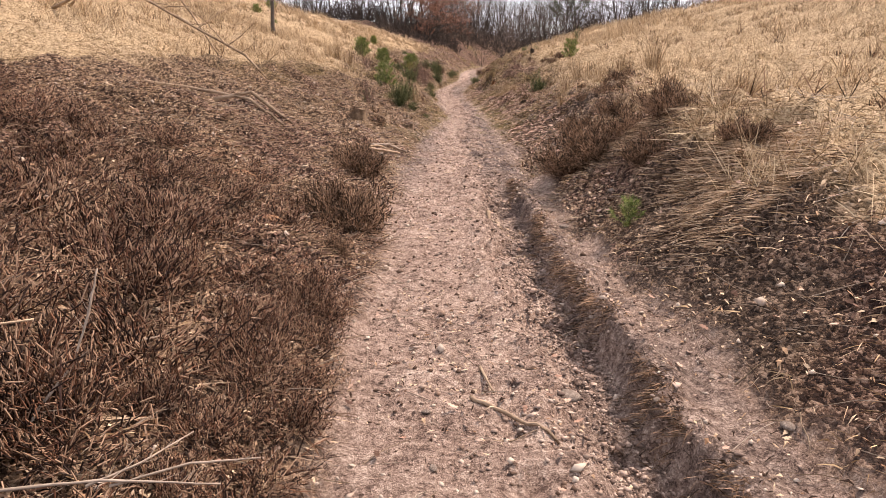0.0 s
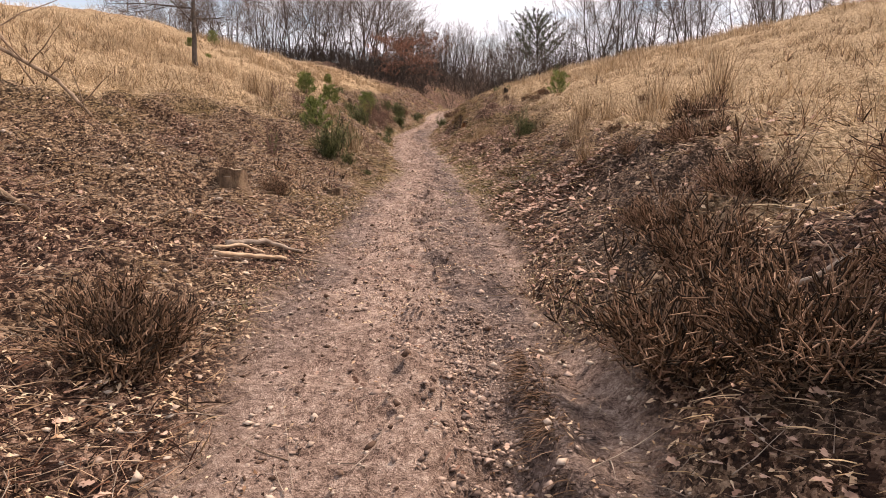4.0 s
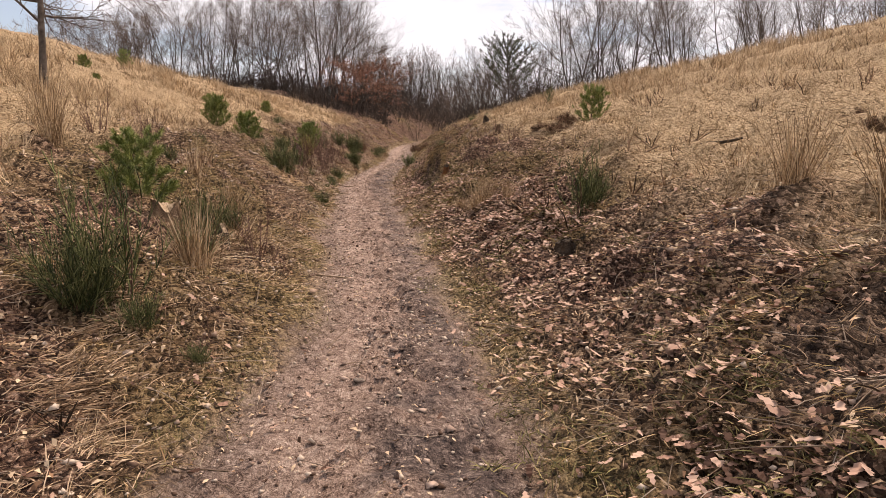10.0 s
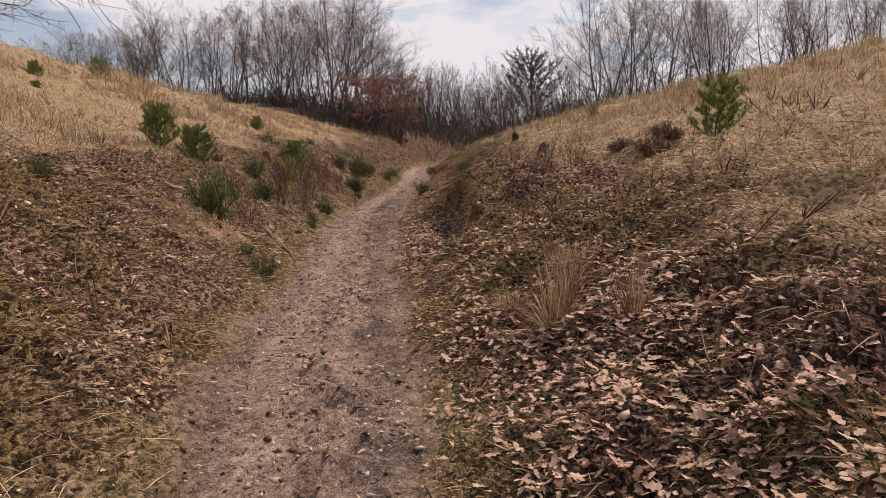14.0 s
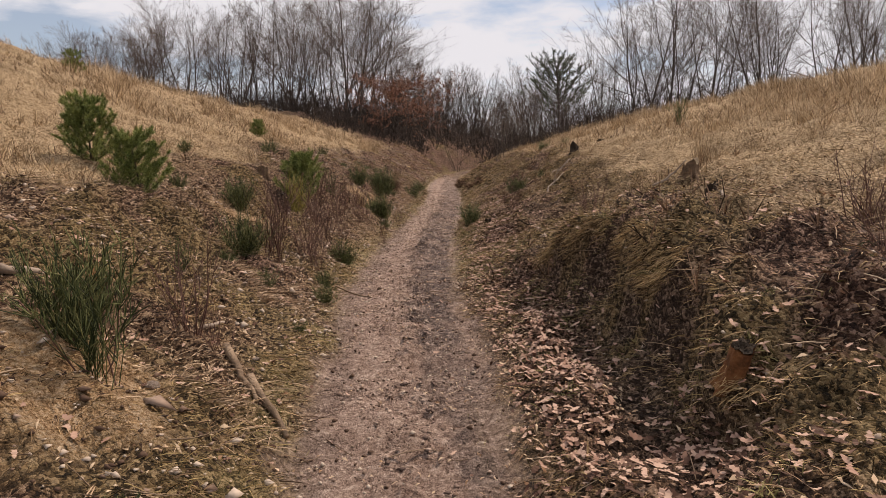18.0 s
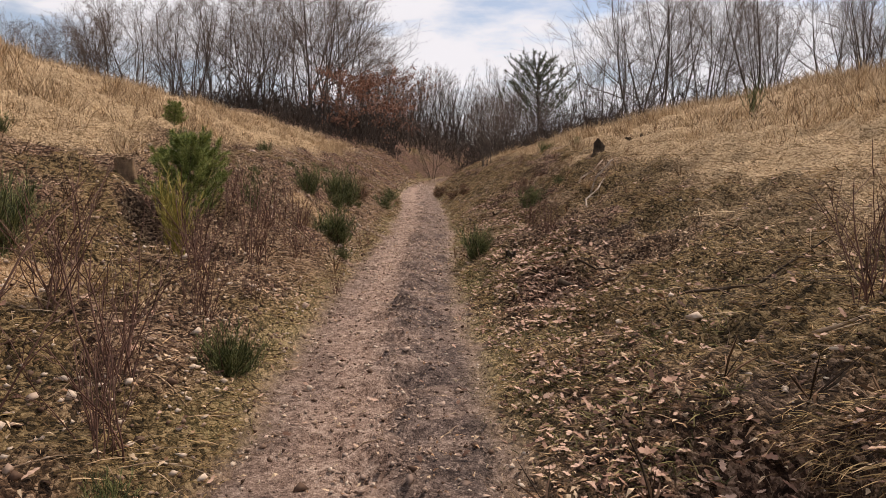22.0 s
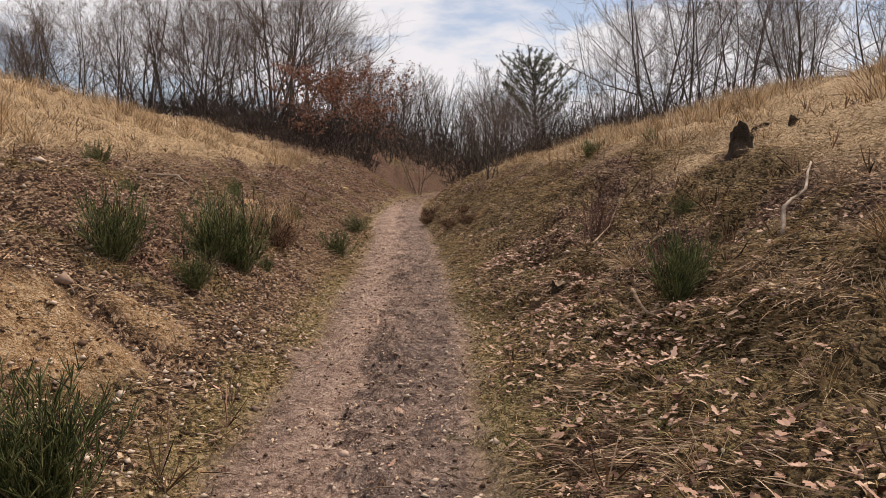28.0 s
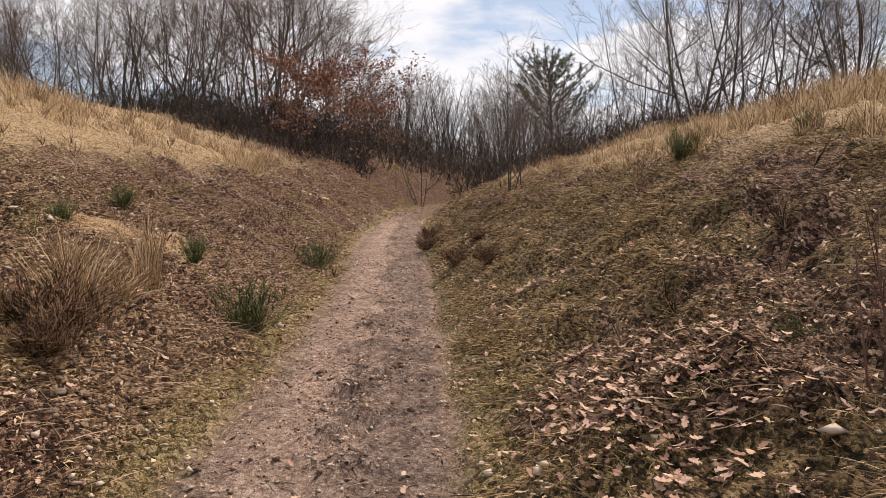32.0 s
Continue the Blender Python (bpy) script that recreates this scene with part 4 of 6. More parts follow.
def bare_shrub(seed, height=0.7, stems=12, spread=0.35, name="bare_shrub"):
    gen = np.random.default_rng(seed)
    shrub = new(name)
    P = grown(np.c_[gen.normal(0, 0.05, (stems, 2)), np.full(stems, -0.04)], np.c_[gen.normal(0, spread, (stems, 2)), np.ones(stems)], height * gen.uniform(0.55, 1.1, stems), 0.05, 0.11, 6, gen)
    R = gen.uniform(0.0035, 0.007, (stems, 1)) * np.linspace(1, 0.35, 6)[None]
    for i in range(stems):
        part("stem", tubes(P[i:i + 1], R[i:i + 1], 4), STEM, shrub)
    s, w, r, t = offshoots(P, R, 7, 0.25, 1.0, 0.4, gen)
    Q = grown(s, w, height * gen.uniform(0.1, 0.4, len(s)), 0.05, 0.12, 4, gen)
    tagged(part("crown", tubes(Q, np.full((len(s), 1), 0.0026) * np.linspace(1, 0.5, 4)[None], 3), STEM, shrub), kind="stuff")
    return shrub


def tussock(seed, height=0.6, blades=260, spread=0.4, mat=None, name="grass_tussock", droop=0.35):
    gen = np.random.default_rng(seed)
    base = np.c_[gen.normal(0, 0.06, (blades, 2)), np.full(blades, -0.03)]
    way = np.c_[gen.normal(0, spread, (blades, 2)), np.ones(blades)]
    v = ribbons(base, way, height * gen.uniform(0.4, 1.15, blades), 0.0055, gen.uniform(0, droop * 2, blades), gen)
    return new(name, mesh_of(name, *v, mat or STRAW))


def stump(seed, radius=0.16, height=0.22, mat=None, top=None, name="tree_stump", lean=0.0, ragged=0.0):
    gen = np.random.default_rng(seed)
    n, k = 36, 9
    a = np.arange(n) * 2 * np.pi / n
    ridge = 1 + 0.10 * np.sin(a * 5 + gen.uniform(0, 6)) + 0.06 * np.sin(a * 9 + gen.uniform(0, 6)) + gen.normal(0, 0.015, n)
    stub = new(name)
    rings, cut = [], height * (1 + 0.12 * np.sin(a + gen.uniform(0, 6)) + 0.07 * np.sin(a * 3 + gen.uniform(0, 6)) + gen.normal(0, 0.012 + 0.03 * ragged, n) + ragged * (0.2 * np.sin(a * 2 + gen.uniform(0, 6)) + 0.1 * np.sin(a * 3 + gen.uniform(0, 6)) + 0.05 * np.sin(a * 7 + gen.uniform(0, 6))))
    for f in np.linspace(0, 1, k):
        flare = 1 + 0.5 * (1 - f) ** 3 * (1 + 0.5 * np.sin(a * 4 + 1))
        r = radius * ridge * flare * (1 + gen.normal(0, 0.018 + 0.05 * ragged, n)) * (1 - 0.15 * ragged * f)
        rings.append(np.stack([np.cos(a) * r + lean * f, np.sin(a) * r, -0.12 + (cut + 0.12) * f], 1))
    V = np.concatenate(rings)
    i = (np.arange(k - 1)[:, None] * n + np.arange(n)[None]).ravel()
    j = (np.arange(k - 1)[:, None] * n + (np.arange(n)[None] + 1) % n).ravel()
    part("bark", (V, np.stack([i, j, j + n, i + n], 1)), mat or STUMP, stub)
    rim = rings[-1]
    mid = rim.mean(0)
    layers = [mid + (rim - mid) * f + np.array([0, 0, 0.004]) + gen.normal(0, 0.006, (n, 3)) * [0, 0, 1] - [0, 0, 0.02 * (1 - f)] for f in (0.97, 0.66, 0.33)]
    V = np.concatenate(layers + [mid[None] - [0, 0, 0.02]])
    F = [(p * n + q, p * n + (q + 1) % n, (p + 1) * n + (q + 1) % n) for p in range(2) for q in range(n)] + [(p * n + q, (p + 1) * n + (q + 1) % n, (p + 1) * n + q) for p in range(2) for q in range(n)] + [(2 * n + q, 2 * n + (q + 1) % n, 3 * n) for q in range(n)]
    part("cut_face", (V, np.array(F)), top or CUT, stub, "weathered sawn top")
    return stub


def stick(points, radius, mat, name, label, category="stick", twigs=0, seed=1, ground=True, sides=6):
    """A dead branch through points (x, y, height over the ground), roughened, with side twigs."""
    gen = np.random.default_rng(seed)
    P = np.array(points, float)
    if ground:
        P[:, 2] += land(P[:, 0], P[:, 1]) + radius * 0.6
    m = 5 * (len(P) - 1) + 1
    t = np.linspace(0, len(P) - 1, m)
    L = np.stack([np.interp(t, np.arange(len(P)), P[:, c]) for c in range(3)], 1)
    L[1:-1] += gen.normal(0, radius * 0.28, (m - 2, 3)) * [1, 1, 0.5]
    if ground:
        L[:, 2] = np.maximum(L[:, 2], land(L[:, 0], L[:, 1]) + radius * 0.4)
    R = radius * np.linspace(1, 0.5, m) * gen.uniform(0.85, 1.15, m)
    o = L[0].copy()
    V, F = tubes((L - o)[None], R[None], sides)
    ends = [np.mean(V[:sides], 0), np.mean(V[-sides:], 0)]
    V = np.concatenate([V, ends])
    caps = [(len(V) - 2, (q + 1) % sides, q, q) for q in range(sides)] + [(len(V) - 1, len(V) - 2 - sides + q, len(V) - 2 - sides + (q + 1) % sides, len(V) - 2 - sides + (q + 1) % sides) for q in range(sides)]
    tri = np.concatenate([F[:, [0, 1, 2]], F[:, [0, 2, 3]], np.array(caps)[:, :3]])
    ob = tagged(new(name, mesh_of(name, V, tri, mat, True)), label, category)
    ob.location = o
    if twigs:
        s, w, r, _ = offshoots((L - o)[None], R[None], twigs, 0.25, 1.0, 0.6, gen)
        w[:, 2] = np.abs(w[:, 2]) * 0.6
        Q = grown(s, w, gen.uniform(0.15, 0.5, twigs) * np.linalg.norm(L[-1] - L[0]) * 0.45, 0.0, 0.16, 5, gen)
        for i in range(twigs):
            part("side_twig", tubes(Q[i:i + 1], (r[i] * 0.5 * np.linspace(1, 0.3, 5))[None], 4), mat, ob)
    return ob


def lump(seed, flat=0.6, rough_=0.22, subdiv=2):
    """A rounded stone, about one metre across before scaling."""
    gen = np.random.default_rng(seed)
    bm = bmesh.new()
    bmesh.ops.create_icosphere(bm, subdivisions=subdiv, radius=0.5)
    push = gen.normal(0, 1, (7, 3))
    for v in bm.verts:
        d = np.array(v.co)
        f = 1 + rough_ * sum(max(0, float(d @ p)) ** 2 * (1 if i % 2 else -1) for i, p in enumerate(push)) * 0.35
        v.co = (d[0] * f * 1.15, d[1] * f * 0.9, d[2] * f * flat)
    me = bpy.data.meshes.new("stone")
    bm.to_mesh(me)
    bm.free()
    for p in me.polygons:
        p.use_smooth = True
    me.materials.append(ROCK)
    return me


# ---- bushes, saplings, shrubs along the way ----
gen = np.random.default_rng(5)
G_BROOM, G_HEATH = "green broom bushes on the banks", "heather bushes"
brooms = Stock([tagged(b, "dark green broom bush with upright whip-like shoots", "bush", G_BROOM) for b in (broom_bush(51, stems=95), broom_bush(52, 0.8, 80, 0.5), broom_bush(53, 0.7, 95, 0.6), broom_bush(54, 0.9, 20, 0.22), broom_bush(55, 0.6, 75, 0.75))])
LOW = "low spreading green broom bush on the bank"
THIN = "thin upright green broom with sparse shoots"
for x, y, s, k, note in [
    (-1.42, 16.95, 1.0, 3, ""), (-1.56, 16.85, 0.75, 1, ""), (-1.22, 16.75, 0.42, 4, LOW), (-0.9, 16.65, 0.25, 4, LOW), (-2.2, 15.65, 0.5, 3, THIN), (-1.42, 18.5, 0.5, 0, ""), (-1.6, 19.46, 0.65, 1, ""), (-1.45, 19.8, 0.4, 2, ""), (-2.15, 18.1, 0.4, 3, THIN),
    (1.95, 19.42, 0.82, 3, THIN), (2.12, 19.6, 0.5, 1, ""), (-3.04, 24.5, 0.42, 4, LOW), (-1.12, 24.95, 0.52, 4, LOW), (-1.35, 25.2, 0.3, 4, LOW), (-2.76, 22.15, 0.4, 4, LOW),
    (-1.86, 26.15, 0.85, 3, THIN), (-2.09, 26.4, 0.75, 1, ""), (-2.33, 28.6, 0.42, 3, THIN), (-2.24, 29.5, 0.28, 1, ""), (-1.9, 29.6, 0.34, 1, ""), (-1.42, 30.2, 0.4, 4, LOW), (-1.4, 28.65, 0.22, 4, LOW), (-1.53, 30.9, 0.38, 4, LOW), (-2.35, 30.6, 0.7, 1, ""),
    (-3.08, 33.1, 0.75, 1, ""), (-3.2, 33.5, 0.5, 0, ""), (-3.5, 31.8, 0.4, 1, ""), (-1.57, 32.75, 0.55, 2, ""), (-1.5, 32.95, 0.4, 4, LOW),
    (-1.42, 39.35, 0.85, 2, ""), (-1.58, 39.25, 0.6, 0, ""), (-1.3, 38.5, 0.42, 4, LOW), (-2.35, 37.5, 0.82, 3, THIN), (-2.28, 42.5, 0.85, 1, ""), (-1.85, 44.0, 1.05, 2, ""), (-1.7, 44.3, 1.2, 3, ""), (-1.62, 44.2, 0.9, 1, ""),
    (-1.74, 42.8, 0.5, 0, ""), (-0.86, 48.45, 0.85, 4, LOW), (-0.76, 53.3, 0.9, 4, LOW), (-1.42, 44.62, 0.3, 1, ""), (-4.7, 42.2, 0.8, 4, LOW), (-3.85, 46.2, 0.55, 1, ""), (-1.76, 49.85, 0.5, 1, ""),
    (0.6, 37.95, 0.74, 1, ""), (0.7, 38.1, 0.35, 0, ""), (1.95, 41.15, 0.6, 1, ""), (2.12, 41.4, 0.5, 0, ""), (4.38, 51.0, 0.65, 0, ""), (4.92, 49.1, 0.5, 2, ""), (6.6, 42.0, 1.0, 3, THIN), (-2.6, 48.6, 0.4, 1, ""), (-3.3, 52.0, 0.45, 2, ""),
    (-2.95, 40.5, 0.36, 4, LOW), (-5.2, 37.0, 0.4, 1, ""), (2.45, 45.2, 0.3, 4, LOW), (3.1, 43.6, 0.4, 1, ""), (-3.0, 44.9, 0.4, 4, LOW), (-2.55, 43.6, 0.3, 4, LOW),
]:
    brooms.place(k, x, y, s * gen.uniform(0.95, 1.05), gen.uniform(0, 6.28), label=note)
yellow_broom = tagged(broom_bush(58, 0.95, 46, 0.22, YELLOW), "broom bush with yellowed upright shoots", "bush")
yellow_broom.matrix_basis = put(-2.66, 35.3, 0.3)
yellow_broom.scale = (0.85, 0.85, 0.82)

pines = Stock([tagged(t, "small dark green pine sapling on the slope", "sapling", "pine saplings") for t in (pine(61, 0.9, 6, 8, 0.06, 70), pine(62, 0.8, 5, 8, 0.06, 70), pine(63, 1.0, 4, 6, 0.075, 70), pine(64, 0.9, 3, 4, 0.17, 9))])
for x, y, s, k in [(-2.14, 19.5, 0.74, 2), (-4.55, 31.8, 0.92, 0), (-3.5, 30.7, 0.9, 1), (-2.72, 35.9, 1.0, 0), (3.8, 25.7, 0.68, 2), (-5.74, 45.2, 0.68, 1), (-10.0, 37.7, 0.42, 0), (-12.0, 41.5, 0.7, 1), (-13, 48.5, 0.9, 2), (1.36, 5.5, 0.3, 3)]:
    pines.place(k, x, y, s, gen.uniform(0, 6.28), label="green pine seedling beside dark earth" if s < 0.4 else "")

heath = Stock([tagged(b, "rust-brown heather bush with dry flower sprigs", "bush", G_HEATH) for b in (heather_bush(71), heather_bush(72, 0.36, 0.4), heather_bush(73, 0.45, 0.32))])
dark_heath = Stock([tagged(b, "dark olive-brown heather bush beside the track", "bush", G_HEATH) for b in (heather_bush(76, 0.42, 0.34, HEATHER_DARK, 3300), heather_bush(77, 0.46, 0.36, HEATHER_DARK, 3300))])
for k in range(84):
    x, y = -0.95 - 4.2 * ((k * 0.618034) % 1.0) ** 1.25, 0.6 + 5.6 * ((k + 0.5) / 84)
    if y > 4.4 and x > -1.3:
        continue
    ob = heath.place(k, x + gen.uniform(-0.1, 0.1), y + gen.uniform(-0.15, 0.15), gen.uniform(0.75, 1.15) * (0.72 if x > -1.2 else 1.0), gen.uniform(0, 6.28))
    ob.scale.z *= 0.62 if y > 3.9 else 0.95
for k in range(14):
    heath.place(k, -0.72 - 0.2 * (k % 2) - gen.uniform(0, 0.08), 1.3 + 0.2 * k, gen.uniform(0.5, 0.75), gen.uniform(0, 6.28)).scale.z *= 0.85
for x, y, s in [(-0.95, 4.9, 0.5), (-1.0, 5.8, 1.5), (-1.18, 6.05, 1.15), (-1.1, 6.9, 0.6), (-1.3, 8.5, 1.25), (-1.36, 8.75, 0.7), (-2.2, 13.0, 0.75), (-1.75, 13.6, 0.7), (-1.2, 14.75, 0.4), (-1.58, 46.2, 1.1), (-1.5, 45.95, 0.7),
                (1.28, 8.2, 1.5), (1.62, 8.6, 1.4), (1.5, 7.6, 1.3), (1.85, 7.4, 1.15), (2.35, 8.15, 1.2), (1.72, 6.3, 0.95), (2.05, 6.75, 1.0), (2.4, 10.9, 1.15), (2.62, 11.6, 1.1), (1.62, 9.4, 1.0), (2.05, 9.3, 1.1), (2.2, 5.4, 0.8), (2.05, 11.8, 0.55), (2.3, 13.3, 0.5), (1.95, 14.2, 0.45),
                (1.28, 56.6, 1.2), (1.45, 58.0, 1.2), (1.8, 51.1, 0.9), (1.5, 52.5, 0.9), (2.0, 53.5, 0.8), (3.3, 26.2, 0.75), (3.55, 26.6, 0.8), (3.1, 26.8, 0.65), (4.3, 18.6, 0.5), (4.5, 19.2, 0.45), (3.9, 17.6, 0.4)]:
    dark_heath.place(int(x * 10) % 2, x, y, s * 0.86, gen.uniform(0, 6.28)).scale.z *= 0.95 if x < 0 else 0.88

shrubs = Stock([tagged(b, "leafless shrub with thin reddish-brown stems", "shrub", "bare shrubs on the banks") for b in (bare_shrub(81), bare_shrub(82, 0.8, 16, 0.3), bare_shrub(83, 0.6, 9, 0.5))])
for x, y, s, k in [(-1.86, 27.45, 1.0, 0), (-2.12, 31.0, 1.3, 1), (-1.88, 31.9, 1.1, 0), (-1.7, 31.3, 0.8, 1), (-2.35, 32.3, 0.9, 1), (-2.2, 34.4, 1.0, 1), (-1.7, 34.3, 0.6, 0), (-1.97, 35.6, 1.1, 1), (-1.72, 36.55, 0.9, 0), (-2.1, 37.1, 0.9, 1), (-1.65, 27.3, 0.6, 2), (-2.5, 36.9, 0.9, 1), (-1.9, 33.4, 0.9, 1),
                   (2.0, 26.3, 0.75, 1), (2.63, 27.55, 0.9, 0), (1.72, 31.55, 0.95, 0), (1.55, 37.6, 0.7, 1), (1.35, 37.9, 0.6, 1), (2.0, 41.5, 0.8, 1), (2.4, 44.4, 0.95, 1), (2.55, 44.6, 0.75, 0), (3.35, 49.8, 0.8, 0), (-2.09, 15.2, 0.7, 1), (-0.95, 19.15, 0.4, 2), (-0.92, 16.9, 0.3, 2), (-1.03, 19.0, 0.75, 0), (-0.78, 18.85, 0.4, 2),
                   (-1.9, 38.4, 0.8, 1), (-1.6, 37.2, 0.6, 2), (-1.2, 36.2, 0.5, 0), (2.9, 24.1, 0.4, 2), (1.1, 19.6, 0.3, 2), (-3.4, 21.6, 0.9, 0), (-3.1, 22.5, 0.8, 1), (-1.05, 41.0, 0.4, 2)]:
    shrubs.place(k, x, y, s, gen.uniform(0, 6.28))

tufts = Stock([tagged(b, "tall tussock of pale dry grass", "grass", "dry grass tussocks") for b in (tussock(91), tussock(92, 0.75, 200, 0.22, droop=0.15), tussock(93, 0.5, 300, 0.7), tussock(94, 0.45, 260, 0.9, droop=0.7))])
for x, y, s, k in [(2.5, 12.9, 0.8, 1), (1.75, 12.4, 0.55, 1), (2.15, 14.75, 0.85, 1), (2.3, 15.1, 0.6, 0), (3.0, 16.6, 1.0, 1), (2.78, 17.3, 0.9, 1), (1.3, 22.05, 0.7, 1), (1.6, 21.6, 0.55, 1), (1.45, 22.5, 0.6, 1), (1.1, 22.6, 0.6, 2), (1.26, 22.0, 0.8, 2), (1.6, 23.0, 0.6, 2), (-1.3, 19.6, 1.0, 3), (-1.42, 18.5, 1.0, 3), (-1.6, 18.9, 0.9, 3), (-1.25, 17.9, 0.8, 1),
                   (-1.9, 39.1, 0.7, 1), (-1.85, 47.1, 1.15, 0), (-1.6, 47.9, 1.0, 1), (-1.7, 47.5, 1.0, 2), (-2.1, 47.6, 0.9, 2), (2.85, 40.3, 0.7, 2), (2.6, 40.0, 0.6, 3), (1.9, 39.4, 0.6, 3), (1.2, 39.2, 0.6, 3), (2.1, 42.4, 0.7, 3), (1.9, 43.5, 0.6, 3), (4.2, 34.3, 0.9, 1), (2.05, 6.1, 0.7, 3), (2.3, 6.3, 0.7, 3), (2.7, 6.8, 0.8, 0), (-0.95, 15.2, 0.5, 3), (-1.1, 15.7, 0.5, 3), (-2.1, 21.0, 0.8, 1), (-1.7, 21.0, 0.7, 1), (3.4, 15.2, 1.0, 1), (4.2, 16.0, 1.0, 1), (3.8, 14.2, 1.1, 1), (-3.3, 20.3, 0.9, 1), (-3.8, 21.2, 1.0, 1), (-4.3, 22.4, 1.0, 1)]:
    tufts.place(k, x, y, s, gen.uniform(0, 6.28))

# ---- stumps, logs, sticks ----
for k, (x, y, r, h, mat, top, note) in enumerate([
    (-1.88, 12.45, 0.19, 0.22, None, CUT, "low sawn tree stump among dry litter"), (-1.15, 14.66, 0.15, 0.12, None, CUT, "small weathered stump at the track's edge"), (-1.86, 19.2, 0.17, 0.18, None, CUT, "old sawn stump hung with dry grass"), (-1.38, 19.1, 0.12, 0.17, ROTTEN, None, "decayed grey stump beside broom"),
    (1.63, 18.7, 0.13, 0.09, ROTTEN, ROTTEN, "charred-looking black stump in dead leaves"), (2.95, 31.5, 0.14, 0.17, None, None, "mossy broken stump on the grassy bank"), (2.72, 30.3, 0.08, 0.1, ROTTEN, ROTTEN, "small dark rotten stump"), (4.3, 44.7, 0.19, 0.36, ROTTEN, ROTTEN, "dark upright stump on the crest of the bank"), (5.55, 46.4, 0.25, 0.22, ROTTEN, None, "wide dark stump on the crest"), (5.95, 46.2, 0.17, 0.17, ROTTEN, None, "dark stump beside a wider one"),
    (-2.22, 27.0, 0.09, 0.24, None, ORANGE, "broken stump showing orange wood"), (1.62, 43.05, 0.09, 0.14, ROTTEN, None, "rotten stub leaning out of the bank"), (0.9, 36.8, 0.09, 0.08, ROTTEN, ROTTEN, "rotten stub in dead leaves"), (-3.45, 36.2, 0.14, 0.18, None, None, "dark stump half hidden on the slope"), (6.9, 38.6, 0.17, 0.15, ROTTEN, None, "dark stump in tall grass"), (1.35, 42.85, 0.08, 0.13, None, CUT, "cut stump at the foot of the bank"),
]):
    s = tagged(stump(100 + k, r * 0.72, h * 0.85, mat, top, ragged=1.0 if mat or "broken" in note or "hung" in note else 0.15), note, "stump")
    s.matrix_basis = put(x, y, k * 1.3)
chunk = tagged(stump(131, 0.05, 0.13, ORANGE, ROTTEN, "split_log"), "short split log end showing fresh orange wood", "log")
chunk.matrix_basis = put(1.12, 26.1, 0.4, 0.0, radians(18))

